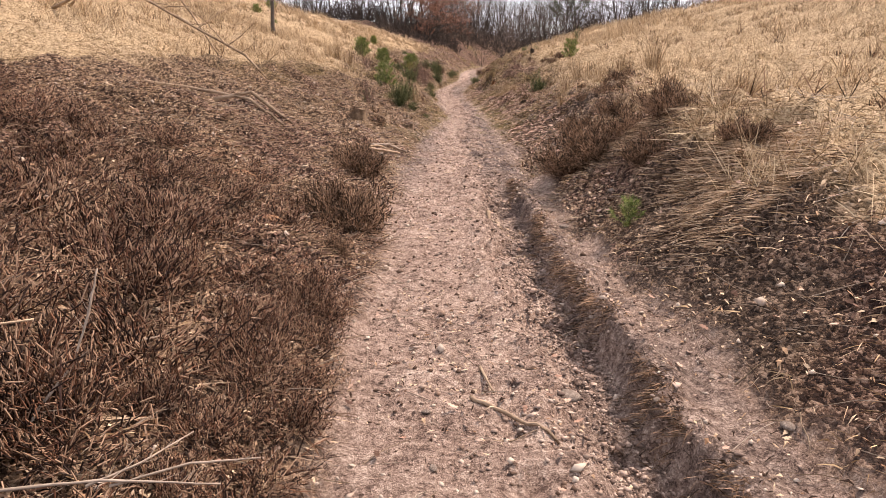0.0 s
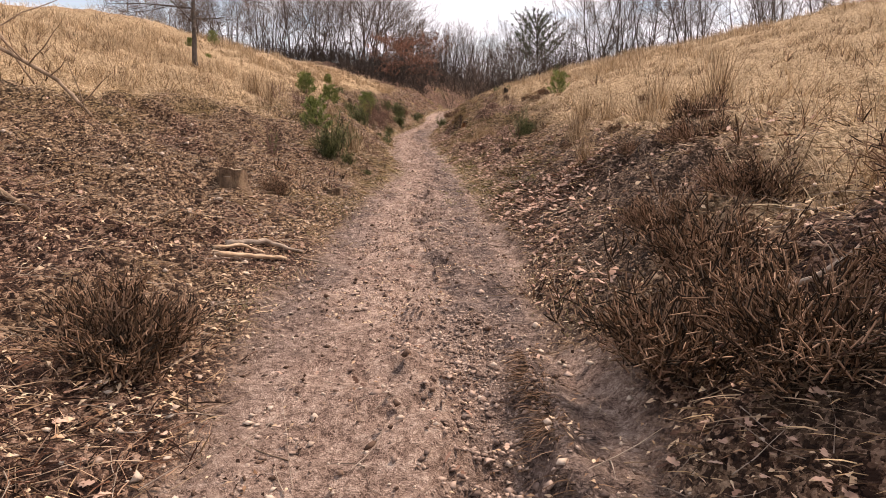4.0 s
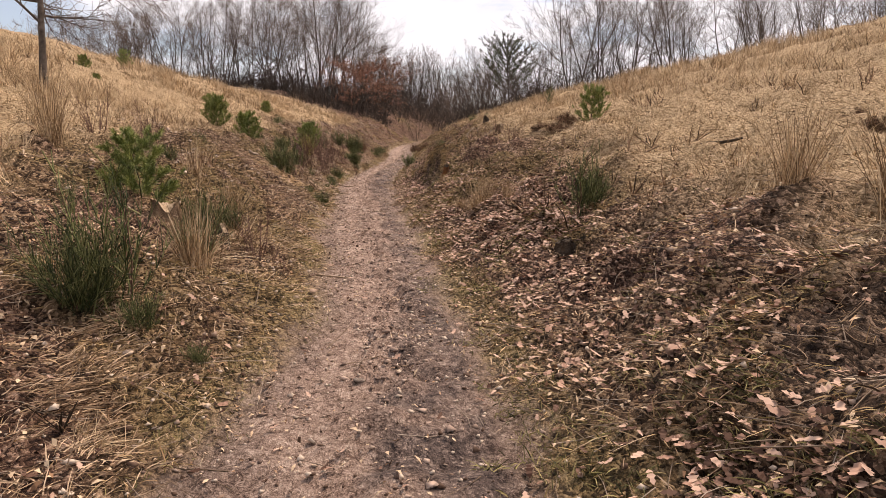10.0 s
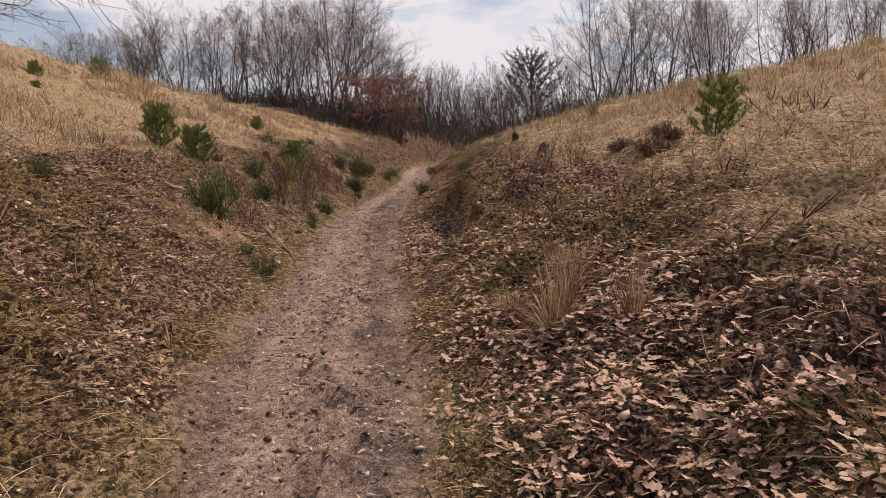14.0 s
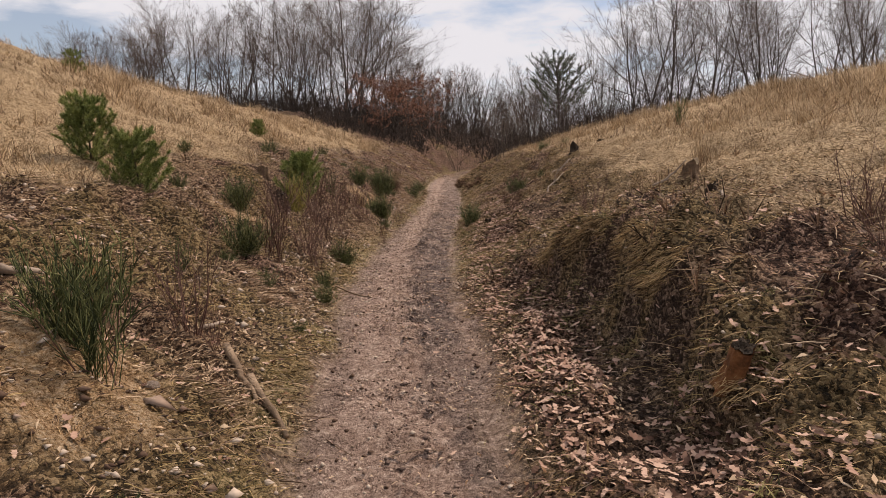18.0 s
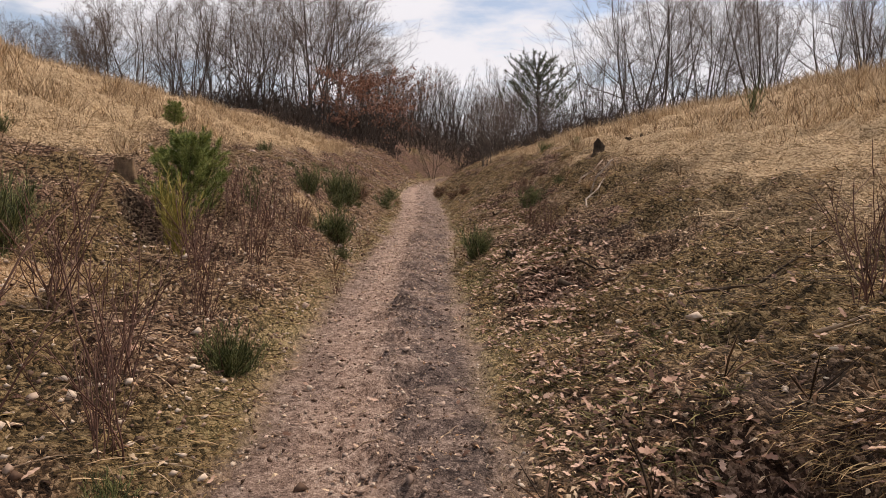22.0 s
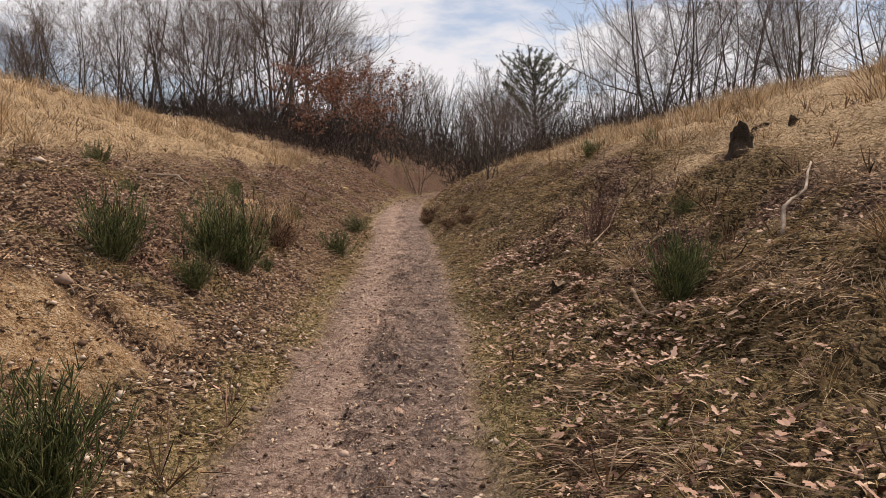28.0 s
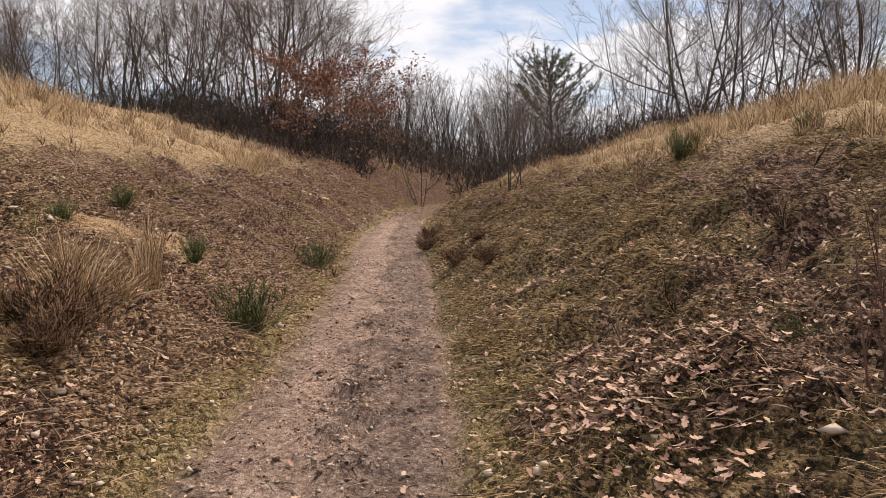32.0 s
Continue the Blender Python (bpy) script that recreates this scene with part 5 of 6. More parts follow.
stick([(-1.45, 10.41, 0), (-1.2, 10.6, 0.02), (-1.0, 10.8, 0)], 0.026, PEELED, "forked_log", "pale peeled forked branch lying by the track", twigs=0, seed=3, category="branch")
stick([(-1.5, 10.56, 0), (-1.33, 10.74, 0.02), (-1.15, 10.7, 0.03)], 0.018, PEELED, "branch", "pale peeled branch lying by the track", "branch", seed=4)
for pts, r, mat, name, note, tw in [
    ([(-0.92, 10.95, 0), (-0.7, 11.05, 0)], 0.009, BLEACHED, "stick", "short pale stick on bare earth", 0),
    ([(-1.82, 11.0, 0), (-1.94, 11.35, 0)], 0.03, BLEACHED, "log", "short peeled grey log", 0),
    ([(-2.0, 10.7, 0), (-1.75, 10.9, 0)], 0.02, WOOD, "log", "short dry log in the litter", 0),
    ([(-1.45, 10.72, 0), (-1.2, 10.9, 0.01), (-0.92, 11.1, 0)], 0.03, BLEACHED, "branch", "pale broken branch across the verge", 1),
    ([(0.25, 7.14, 0), (0.32, 6.8, 0.02), (0.39, 6.49, 0)], 0.025, WOOD, "root", "bent brown root on the track", 1),
    ([(0.05, 2.9, 0), (0.2, 2.74, 0.01), (0.42, 2.55, 0)], 0.012, WOOD, "stick", "forked brown stick on the track", 3),
    ([(0.1, 3.2, 0), (0.16, 2.95, 0.01)], 0.01, WOOD, "stick", "crooked thin stick on the track", 0),
    ([(1.56, 8.11, 0.08), (1.68, 7.98, 0.1), (1.8, 7.9, 0.12)], 0.016, BLEACHED, "stick", "bleached stick caught in heather", 1),
    ([(-3.6, 10.0, 0.05), (-3.0, 9.85, 0.1), (-2.45, 9.85, 0)], 0.035, WOOD, "branch", "long dead branch on the dark slope", 3),
    ([(-4.75, 9.35, 0.05), (-4.1, 10.4, 0.05), (-3.0, 9.75, 0.06), (-2.5, 9.6, 0)], 0.03, WOOD, "branch", "long crooked dead branch on the slope", 4),
    ([(3.36, 20.4, 0.03), (3.65, 19.7, 0.05)], 0.025, ROTTEN, "branch", "dark fallen branch in dry grass", 1),
    ([(3.0, 21.2, 0.02), (3.25, 20.85, 0.05)], 0.02, WOOD, "branch", "grey fallen branch in dry grass", 1),
    ([(0.18, 19.54, 0), (0.32, 19.68, 0.01), (0.46, 19.78, 0)], 0.009, WOOD, "stick", "thin crooked stick on the track", 1),
    ([(-0.6, 19.56, 0), (-0.2, 19.52, 0)], 0.01, WOOD, "stick", "straight brown stick across the track's edge", 0),
    ([(-1.35, 12.36, 0), (-1.28, 12.58, 0)], 0.014, BLEACHED, "stick", "pale stick in the litter", 0),
    ([(-1.41, 27.1, 0.03), (-1.12, 26.75, 0)], 0.03, WOOD, "log", "short grey log on the verge", 0),
    ([(-1.62, 27.35, 0.04), (-1.32, 26.9, 0)], 0.03, WOOD, "log", "split weathered log on the verge", 0),
    ([(-2.68, 26.7, 0.05), (-2.5, 27.15, 0.05)], 0.035, BLEACHED, "log", "dry log on the slope", 0),
    ([(-1.9, 27.7, 0), (-1.8, 27.95, 0)], 0.02, BLEACHED, "stick", "pale chopped stick on the slope", 0),
    ([(-1.43, 31.2, 0), (-1.2, 31.05, 0.02), (-0.98, 30.88, 0)], 0.013, WOOD, "stick", "brown forked stick at the track's edge", 1),
    ([(1.08, 35.0, 0.03), (1.25, 34.75, 0.05), (1.42, 34.48, 0.03)], 0.028, ROTTEN, "log", "dark rotten log among dead leaves", 2),
    ([(1.3, 35.2, 0.0), (1.45, 35.05, 0.05), (1.62, 35.0, 0.02)], 0.011, ROTTEN, "branch", "dark wet branch among dead leaves", 1),
    ([(2.53, 39.3, 0.0), (2.6, 39.6, 0.12), (2.85, 39.8, 0.16), (3.1, 40.3, 0.02)], 0.017, BLEACHED, "root", "bleached curved root on the bank", 3),
    ([(2.8, 40.1, 0.02), (2.95, 40.2, 0.22), (3.25, 40.35, 0.26), (3.45, 40.7, 0.05)], 0.02, BLEACHED, "root", "bleached antler-shaped dead root", 4),
    ([(2.98, 41.6, 0.02), (3.1, 41.8, 0.12), (3.4, 42.0, 0.16), (3.7, 42.4, 0.02)], 0.018, BLEACHED, "branch", "pale bent branch leaning on the bank", 1),
    ([(1.8, 42.6, 0.05), (2.2, 42.2, 0.15), (2.35, 41.7, 0.1)], 0.014, WOOD, "branch", "curved dead branch on the bank", 2),
    ([(2.2, 43.9, 0.03), (2.6, 44.5, 0.1), (2.9, 45.0, 0.05)], 0.012, WOOD, "branch", "grey dead branch below a bare shrub", 3),
    ([(1.95, 42.0, 0.02), (1.75, 41.2, 0.05), (1.7, 40.9, 0.02)], 0.016, WOOD, "branch", "dead branch on the leafy bank", 2),
    ([(2.55, 31.7, 0.02), (2.7, 31.6, 0.08), (2.88, 31.5, 0.16)], 0.018, BLEACHED, "branch", "pale branch resting on a stump", 0),
    ([(2.35, 29.2, 0.02), (2.2, 28.8, 0.03)], 0.02, BLEACHED, "stick", "pale stick on the mossy bank", 0),
    ([(1.5, 33.2, 0.03), (1.9, 32.9, 0.05), (2.4, 32.8, 0.03)], 0.012, ROTTEN, "branch", "thin dead branch on the bank", 2),
    ([(1.35, 31.4, 0), (1.55, 31.3, 0.02)], 0.013, WOOD, "stick", "pale chopped stick in the moss", 0),
    ([(-3.7, 47.5, 0.03), (-3.3, 47.8, 0.06), (-3.0, 47.6, 0.02)], 0.02, BLEACHED, "branch", "grey dead branch on the gravelly slope", 1),
    ([(-2.6, 58.4, 0.03), (-2.0, 57.6, 0.03)], 0.02, BLEACHED, "branch", "pale branch on the far bank", 1),
    ([(-2.3, 41.4, 0.02), (-2.05, 41.2, 0.02)], 0.012, BLEACHED, "stick", "white stick on the slope", 0),
    ([(0.95, 20.1, 0.02), (1.5, 19.7, 0.04)], 0.014, WOOD, "stick", "brown stick in dead leaves", 1),
    ([(-2.1, 38.2, 0.02), (-1.6, 37.9, 0.04)], 0.012, WOOD, "stick", "brown stick below the shrubs", 1),
]:
    stick(pts, r, mat, name, note, "branch" if name in ("branch", "root") else name, tw, seed=len(note) + int(r * 1e4))
# a dead tangle of boughs propped on the upper left slope
stick([(-8.8, 15.2, 0.0), (-7.2, 14.6, 0.9), (-5.6, 14.2, 0.75), (-4.3, 13.9, 0.25), (-3.9, 13.8, 0.02)], 0.035, WOOD, "dead_bough", "long dead bough with bare twigs propped on the slope", "branch", 12, 7)
stick([(-9.0, 16.2, 0.0), (-7.6, 15.9, 1.2), (-6.2, 15.2, 1.1), (-5.2, 15.0, 0.1)], 0.03, WOOD, "dead_bough", "arched dead bough with bare twigs on the slope", "branch", 10, 8)
# dry stalk and bracken beside the start
stick([(-1.4, 1.88, 0.0), (-1.37, 1.95, 0.09), (-1.29, 2.05, 0.24), (-1.24, 2.1, 0.42), (-1.22, 2.15, 0.58)], 0.006, BLEACHED, "dry_stalk", "pale dry seed stalk standing in heather", "stalk", 5, 9)
stick([(-1.2, 1.44, 0.24), (-0.92, 1.5, 0.32), (-0.63, 1.55, 0.4)], 0.005, BLEACHED, "dead_twig", "pale dead twig lying over heather", "twig", 5, 10)
stick([(-0.95, 1.48, 0.3), (-0.85, 1.58, 0.34), (-0.78, 1.76, 0.36)], 0.004, BLEACHED, "dead_twig", "thin pale dead twig caught in heather", "twig", 4, 12)
stick([(-0.9, 1.5, 0.31), (-0.72, 1.58, 0.4), (-0.55, 1.65, 0.45)], 0.004, BLEACHED, "dead_twig", "thin pale dead twig caught in heather", "twig", 3, 14)
stick([(-1.6, 1.99, 0.3), (-1.38, 2.02, 0.36)], 0.006, PEELED, "dead_twig", "short pale broken twig standing out of heather", "twig", 0, 15)


def bracken(seed, length):
    gen = np.random.default_rng(seed)
    frond = new("bracken_frond")
    P = grown(np.array([[0, 0, 0.05]]), np.array([[1.0, 0, 0.6]]), np.array([length]), -0.16, 0.03, 12, gen)
    part("stem", tubes(P, 0.004 * np.linspace(1, 0.3, 12)[None], 4), STEM, frond)
    for i in range(2, 12):
        for s in (-1, 1):
            L = length * 0.36 * (1 - (i / 12.5)) + 0.02
            d, f = np.array([0.35, s, -0.1]), np.linspace(0, 1, 13)
            wide = L * 0.13 * (1 - 0.7 * f) * np.where(np.arange(13) % 2, 1.0, 0.3)
            spine = P[0, i] + d * L * f[:, None] + np.array([0, 0, 1.0]) * (gen.normal(0, 0.05, 13) * L - 0.15 * L * f ** 2)[:, None]
            V = np.concatenate([spine, spine + np.array([1.0, 0.2 * s, -0.12]) * wide[:, None], spine + np.array([-1.0, 0.2 * s, -0.12]) * wide[:, None]])
            q = np.arange(12)
            part("leaflet", (V, np.concatenate([np.stack([q, q + 1, q + 14, q + 13], 1), np.stack([q + 26, q + 27, q + 1, q], 1)])), BRACKEN, frond)
    return frond


ferns = Stock([tagged(bracken(141, 0.55), "rust-orange dead bracken frond lying over heather", "fern", "dead bracken fronds")])
for x, y, s, a in [(-1.15, 4.1, 0.8, 0.2), (-1.3, 4.0, 0.7, 2.2), (-1.5, 4.2, 0.7, 3.3), (-2.0, 5.7, 0.8, 0.4), (-1.8, 5.9, 0.9, 2.8), (-2.2, 5.9, 0.9, -1.3), (-1.5, 4.8, 0.8, 0.9)]:
    ob = ferns.place(0, x, y, s * 0.7, a)
    ob.location.z += 0.06

# ---- stones ----
rocks = [lump(150 + k, 0.55 + 0.1 * (k % 3)) for k in range(5)]


def stone(x, y, size, k=0, label="pale rounded stone half sunk in the ground"):
    ob = tagged(new("stone", rocks[k % 5]), label, "stone", "stones along the track")
    ob.matrix_basis = put(x, y, k * 1.9, -size * 0.05)
    ob.scale = (size * 0.8, size * 0.7, size * 0.55)
    return ob


for k, (x, y, s) in enumerate([(0.52, 3.07, 0.16), (1.41, 2.66, 0.09), (0.88, 6.5, 0.1), (0.97, 6.25, 0.14), (1.4, 6.35, 0.11), (-0.15, 2.75, 0.05), (-0.1, 2.3, 0.05), (0.9, 2.85, 0.05), (-1.05, 15.2, 0.11), (-0.95, 15.3, 0.07), (0.58, 11.2, 0.06), (0.36, 21.35, 0.07), (0.05, 20.0, 0.06),
                               (-0.02, 16.6, 0.08), (-1.2, 16.5, 0.08), (-1.25, 19.3, 0.1), (-1.3, 45.7, 0.1), (-1.25, 45.5, 0.08), (-1.9, 51.0, 0.09), (-1.1, 43.5, 0.07), (-1.3, 43.2, 0.08), (-1.6, 41.9, 0.06), (-1.0, 42.4, 0.07), (0.7, 37.0, 0.05), (-0.7, 42.6, 0.09), (-0.62, 43.1, 0.07), (-1.75, 26.5, 0.12), (-1.5, 27.6, 0.07), (-1.25, 31.0, 0.05), (-1.35, 33.6, 0.06), (-0.9, 16.0, 0.05), (1.55, 22.9, 0.06), (-1.3, 22.4, 0.09), (-1.5, 23.6, 0.07), (-1.4, 44.1, 0.09), (-1.6, 43.7, 0.08), (-2.0, 42.2, 0.09)]):
    stone(x, y, s, k)
sand = tagged(new("sand_patch", lump(160, 0.3)), "patch of bright yellow sand on the far bank", "sand")
sand.data.materials[0] = SANDY
sand.matrix_basis = put(-1.75, 62.4, 0.3, 0.05)
sand.scale = (0.75, 0.5, 0.4)


# ---- ground cover that nobody could count ----
def sown(n, x0, x1, y0, y1, keep, gen):
    x, y = gen.uniform(x0, x1, n), gen.uniform(y0, y1, n)
    ok = gen.uniform(0, 1, n) < keep(x, y)
    return x[ok], y[ok]


def fall_of(x, y):
    e = 0.2
    gx, gy = (land(x + e, y, False) - land(x - e, y, False)) / (2 * e), (land(x, y + e, False) - land(x, y - e, False)) / (2 * e)
    return np.stack([-gx, -gy], 1)


def cover(name, x, y, ways, length, width, droop, mat, label, gen, lift=0.0):
    base = np.stack([x, y, land(x, y) + lift - 0.01], 1)
    v = ribbons(base, ways, length, width, droop, gen)
    return tagged(new(name, mesh_of(name, *v, mat)), label, "grass", kind="stuff")


gen = np.random.default_rng(17)


def meadow_at(x, y):
    return zones(x, y)[1]


# tall dry grass on both hills, in tufts
x, y = sown(30000, -17, 17, 3, 68, lambda x, y: np.where(meadow_at(x, y) > 0.3, 1.0, 0.0) * np.clip(1.25 - np.abs(x) / 26, 0.25, 1) * np.clip(0.2 + 2.4 * (rough(x, y, 1.9, 181) - 0.36), 0.06, 1), gen)
per = 14
tall = 0.06 + 0.3 * ramp(rough(x, y, 1.9, 181), 0.45, 0.72) * np.where(x > 0, np.interp(y, [10, 14, 20, 24, 34, 42], [1.2, 1.2, 0.5, 0.4, 0.8, 1.5]), np.interp(y, [30, 40], [1.0, 1.7])) + 0.24 * ramp(np.abs(x), 4.5, 8) * (0.4 + 0.6 * ramp(rough(x, y, 0.8, 361), 0.4, 0.6))
bx, by = np.repeat(x, per) + gen.normal(0, 0.07, len(x) * per), np.repeat(y, per) + gen.normal(0, 0.07, len(x) * per)
n = len(bx)
lean_x, lean_y = np.repeat(gen.normal(0, 0.35, len(x)), per), np.repeat(gen.normal(0, 0.35, len(x)), per)
cover("dry_grass", bx, by, np.c_[0.8 * lean_x + gen.normal(0, 0.28, n), 0.8 * lean_y + gen.normal(0, 0.28, n), np.full(n, 0.9)], np.repeat(tall, per) * gen.uniform(0.4, 1.2, n), 0.0045 + 0.0004 * np.abs(bx) + 0.00012 * np.maximum(by - 30, 0), gen.uniform(0, 0.6, n), STRAW, "long pale dry grass covering the hillsides", gen)
x, y = sown(9000, -60, 60, 8, 70, lambda x, y: (np.abs(x) > 15) * meadow_at(x, y), gen)
bx, by = np.repeat(x, 7) + gen.normal(0, 0.12, len(x) * 7), np.repeat(y, 7) + gen.normal(0, 0.12, len(x) * 7)
n = len(bx)
cover("hill_grass", bx, by, np.c_[gen.normal(0, 0.5, (n, 2)), np.full(n, 0.9)], gen.uniform(0.2, 0.6, n), 0.014, gen.uniform(0, 0.6, n), STRAW, "pale dry grass high on the hills", gen)
# flattened straw between the tufts
x, y = sown(110000, -9, 9, 3, 66, lambda x, y: np.clip(meadow_at(x, y) * 1.2, 0, 1) * np.clip(1.3 - np.abs(x) / 9, 0.15, 1), gen)
n = len(x)
cover("flattened_straw", x, y, np.c_[gen.normal(0, 1, (n, 2)) + 0.8 * fall_of(x, y), gen.uniform(0.05, 0.4, n)], gen.uniform(0.1, 0.32, n), 0.006, gen.uniform(0, 0.5, n), STRAW, "flattened dry straw between the tussocks", gen)


# matted dead grass and moss on the banks, combed downhill
def bank_share(x, y, which):
    track, meadow, moss, litter, off, left = zones(x, y)
    free = (1 - np.clip(track * 1.4, 0, 1)) * (1 - 0.75 * meadow) * (1 - 0.85 * sandy_at(x, y))
    near = np.where(off < 4.0, 1.0, 0.4)
    clumps = ramp(rough(x, y, 0.42, 21), 0.34, 0.56) * (1 - 0.55 * bare_shade_at(x, y))
    if which == "moss":
        return free * near * moss * clumps
    if which == "litter":
        return free * near * litter
    return free * near * clumps * (1 - 0.6 * moss) * np.interp(y, [0, 6, 9, 60], [0.8, 0.9, 1, 1])


x, y = sown(290000, -5.6, 5.4, 1.0, 72, lambda x, y: bank_share(x, y, "mat") * np.interp(y, [1, 45, 60], [0.9, 0.8, 0.45]), gen)
n = len(x)
cover("matted_grass", x, y, np.c_[gen.normal(0, 0.55, (n, 2)) + 1.6 * fall_of(x, y), gen.uniform(0.1, 0.75, n)], gen.uniform(0.03, 0.13, n) * np.interp(y, [0, 40, 70], [1, 1, 1.8]), gen.uniform(0.003, 0.007, n) * np.interp(y, [0, 45, 70], [1, 1, 2.2]), gen.uniform(0.1, 0.8, n), MAT, "matted brown dead grass on the banks", gen)
x, y = sown(200000, -5.2, 4.6, 2.0, 60, lambda x, y: bank_share(x, y, "mat") * np.where(x < 0, 1.0, 0.6) * (0.25 + 0.75 * ramp(rough(x, y, 1.2, 271), 0.36, 0.58)), gen)
n = len(x)
cover("straw_strands", x, y, np.c_[gen.normal(0, 1.0, (n, 2)) + 0.6 * fall_of(x, y), gen.uniform(0.02, 0.3, n)], gen.uniform(0.06, 0.24, n), gen.uniform(0.003, 0.006, n), gen.uniform(0.1, 0.6, n), STRAND, "pale dead stems lying matted across the banks", gen)
x, y = sown(230000, -5.0, 5.4, 8.0, 60, lambda x, y: bank_share(x, y, "moss"), gen)
n = len(x)
cover("moss_grass", x, y, np.c_[gen.normal(0, 0.5, (n, 2)) + 1.3 * fall_of(x, y), gen.uniform(0.2, 0.8, n)], gen.uniform(0.03, 0.12, n), gen.uniform(0.003, 0.0065, n), gen.uniform(0.2, 1.0, n), MOSSY, "olive mossy grass cushions on the banks", gen)
x, y = sown(190000, -2.4, 2.4, 9.0, 58, lambda x, y: (1 - 0.75 * (x > 0) * ramp(y, 24, 26) * (1 - ramp(y, 31, 33))) * np.exp(-((zones(x, y)[4] - 0.17) / 0.16) ** 2) * ramp(rough(x, y, 0.8, 201) + 0.12 * ramp(y, 30, 38), 0.36, 0.58), gen)
n = len(x)
cover("verge_grass", x, y, np.c_[gen.normal(0, 0.5, (n, 2)), gen.uniform(0.4, 1, n)], gen.uniform(0.025, 0.08, n), 0.004, gen.uniform(0, 0.6, n), GREEN, "short green grass along the edge of the track", gen)


# swathes of long pale straw lying on the foot of the banks
SWATHES = [(-1.35, 18.3, 0.6, 1.0), (-1.1, 19.5, 0.4, 0.8), (-1.7, 19.9, 0.7, 0.8), (-1.35, 15.6, 0.45, 0.6), (-1.2, 17.0, 0.4, 0.5), (2.45, 5.6, 0.4, 0.9), (-1.55, 27.0, 0.4, 0.6), (-1.6, 24.6, 0.4, 0.5), (1.35, 22.4, 0.3, 0.5), (1.1, 39.5, 0.4, 0.9), (2.4, 40.8, 0.4, 0.8), (-1.8, 47.6, 0.3, 0.4), (-1.7, 36.0, 0.5, 0.8), (-1.9, 29.3, 0.4, 0.5), (1.9, 43.0, 0.5, 0.8), (2.0, 5.0, 0.45, 0.8), (1.95, 6.9, 0.4, 0.5), (-1.2, 16.3, 0.45, 0.7)]
xs_, ys_ = [], []
for cx, cy, rx, ry in SWATHES:
    m = int(4600 * rx * ry / 0.25)
    xs_.append(cx + rx * 0.55 * gen.normal(0, 1, m))
    ys_.append(cy + ry * 0.55 * gen.normal(0, 1, m))
x, y = np.concatenate(xs_), np.concatenate(ys_)
ok = (gen.uniform(0, 1, len(x)) < 0.15 + 0.85 * ramp(rough(x, y, 0.3, 391), 0.35, 0.55)) & (zones(x, y)[0] < 0.4)
x, y = x[ok], y[ok]
n = len(x)
comb = 6.28 * rough(x, y, 0.8, 395)
cover("straw_swathes", x, y, np.c_[np.cos(comb), np.sin(comb), np.zeros(n)] * 1.2 + np.c_[gen.normal(0, 0.6, (n, 2)) + 0.8 * fall_of(x, y), gen.uniform(0.05, 0.5, n)], gen.uniform(0.05, 0.17, n), gen.uniform(0.003, 0.006, n), gen.uniform(0.2, 0.9, n), STRAND, "swathes of long pale straw lying on the banks", gen)
# green moss and grass tufts between the dead leaves
x, y = sown(9000, 0.3, 3.2, 14, 48, lambda x, y: np.exp(-((zones(x, y)[4] - 0.7) / 0.6) ** 2) * ramp(rough(x, y, 0.6, 401), 0.5, 0.6), gen)
bx, by = np.repeat(x, 14) + gen.normal(0, 0.03, len(x) * 14), np.repeat(y, 14) + gen.normal(0, 0.03, len(x) * 14)
n = len(bx)
cover("green_tufts", bx, by, np.c_[gen.normal(0, 0.7, (n, 2)), gen.uniform(0.3, 1, n)], gen.uniform(0.03, 0.1, n), 0.005, gen.uniform(0.2, 1.0, n), GREEN, "small green moss and grass tufts among dead leaves", gen, 0.01)
# hummocks of coarse grass combed down the mossy banks
x, y = sown(52000, -4.6, 5.0, 9, 60, lambda x, y: (1 - np.clip(1.5 * zones(x, y)[0], 0, 1)) * (1 - 0.9 * zones(x, y)[1]) * np.clip(0.12 + zones(x, y)[2], 0, 1) * ramp(rough(x, y, 0.42, 21), 0.4, 0.58) * np.where(x > 0, 1.0, 0.6), gen)
per = 15
bx, by = np.repeat(x, per) + gen.normal(0, 0.04, len(x) * per), np.repeat(y, per) + gen.normal(0, 0.04, len(x) * per)
n = len(bx)
down = np.repeat(fall_of(x, y), per, 0)
cover("hummock_grass", bx, by, np.c_[gen.normal(0, 0.38, (n, 2)) + 1.3 * down, gen.uniform(0.3, 0.9, n)], gen.uniform(0.025, 0.075, n), gen.uniform(0.003, 0.005, n), gen.uniform(0.6, 1.6, n), HUMMOCK, "ochre and olive grass hummocks drooping down the banks", gen)
# a low mat of dry heather and bracken on the first slope
x, y = sown(70000, -6.0, -0.55, 0.4, 9.0, lambda x, y: (1 - np.clip(1.4 * zones(x, y)[0], 0, 1)) * np.interp(y, [0, 6, 9], [1, 0.9, 0.3]) * (0.15 + 0.85 * ramp(rough(x, y, 0.45, 371), 0.36, 0.56)), gen)
n = len(x)
cover("heather_mat", x, y, np.c_[gen.normal(0, 0.8, (n, 2)) + 0.7 * fall_of(x, y), gen.uniform(0.05, 0.7, n)], gen.uniform(0.04, 0.16, n), gen.uniform(0.003, 0.0075, n), gen.uniform(0, 0.9, n), HEATHER, "matted rust-brown heather and bracken litter on the slope", gen, 0.01)
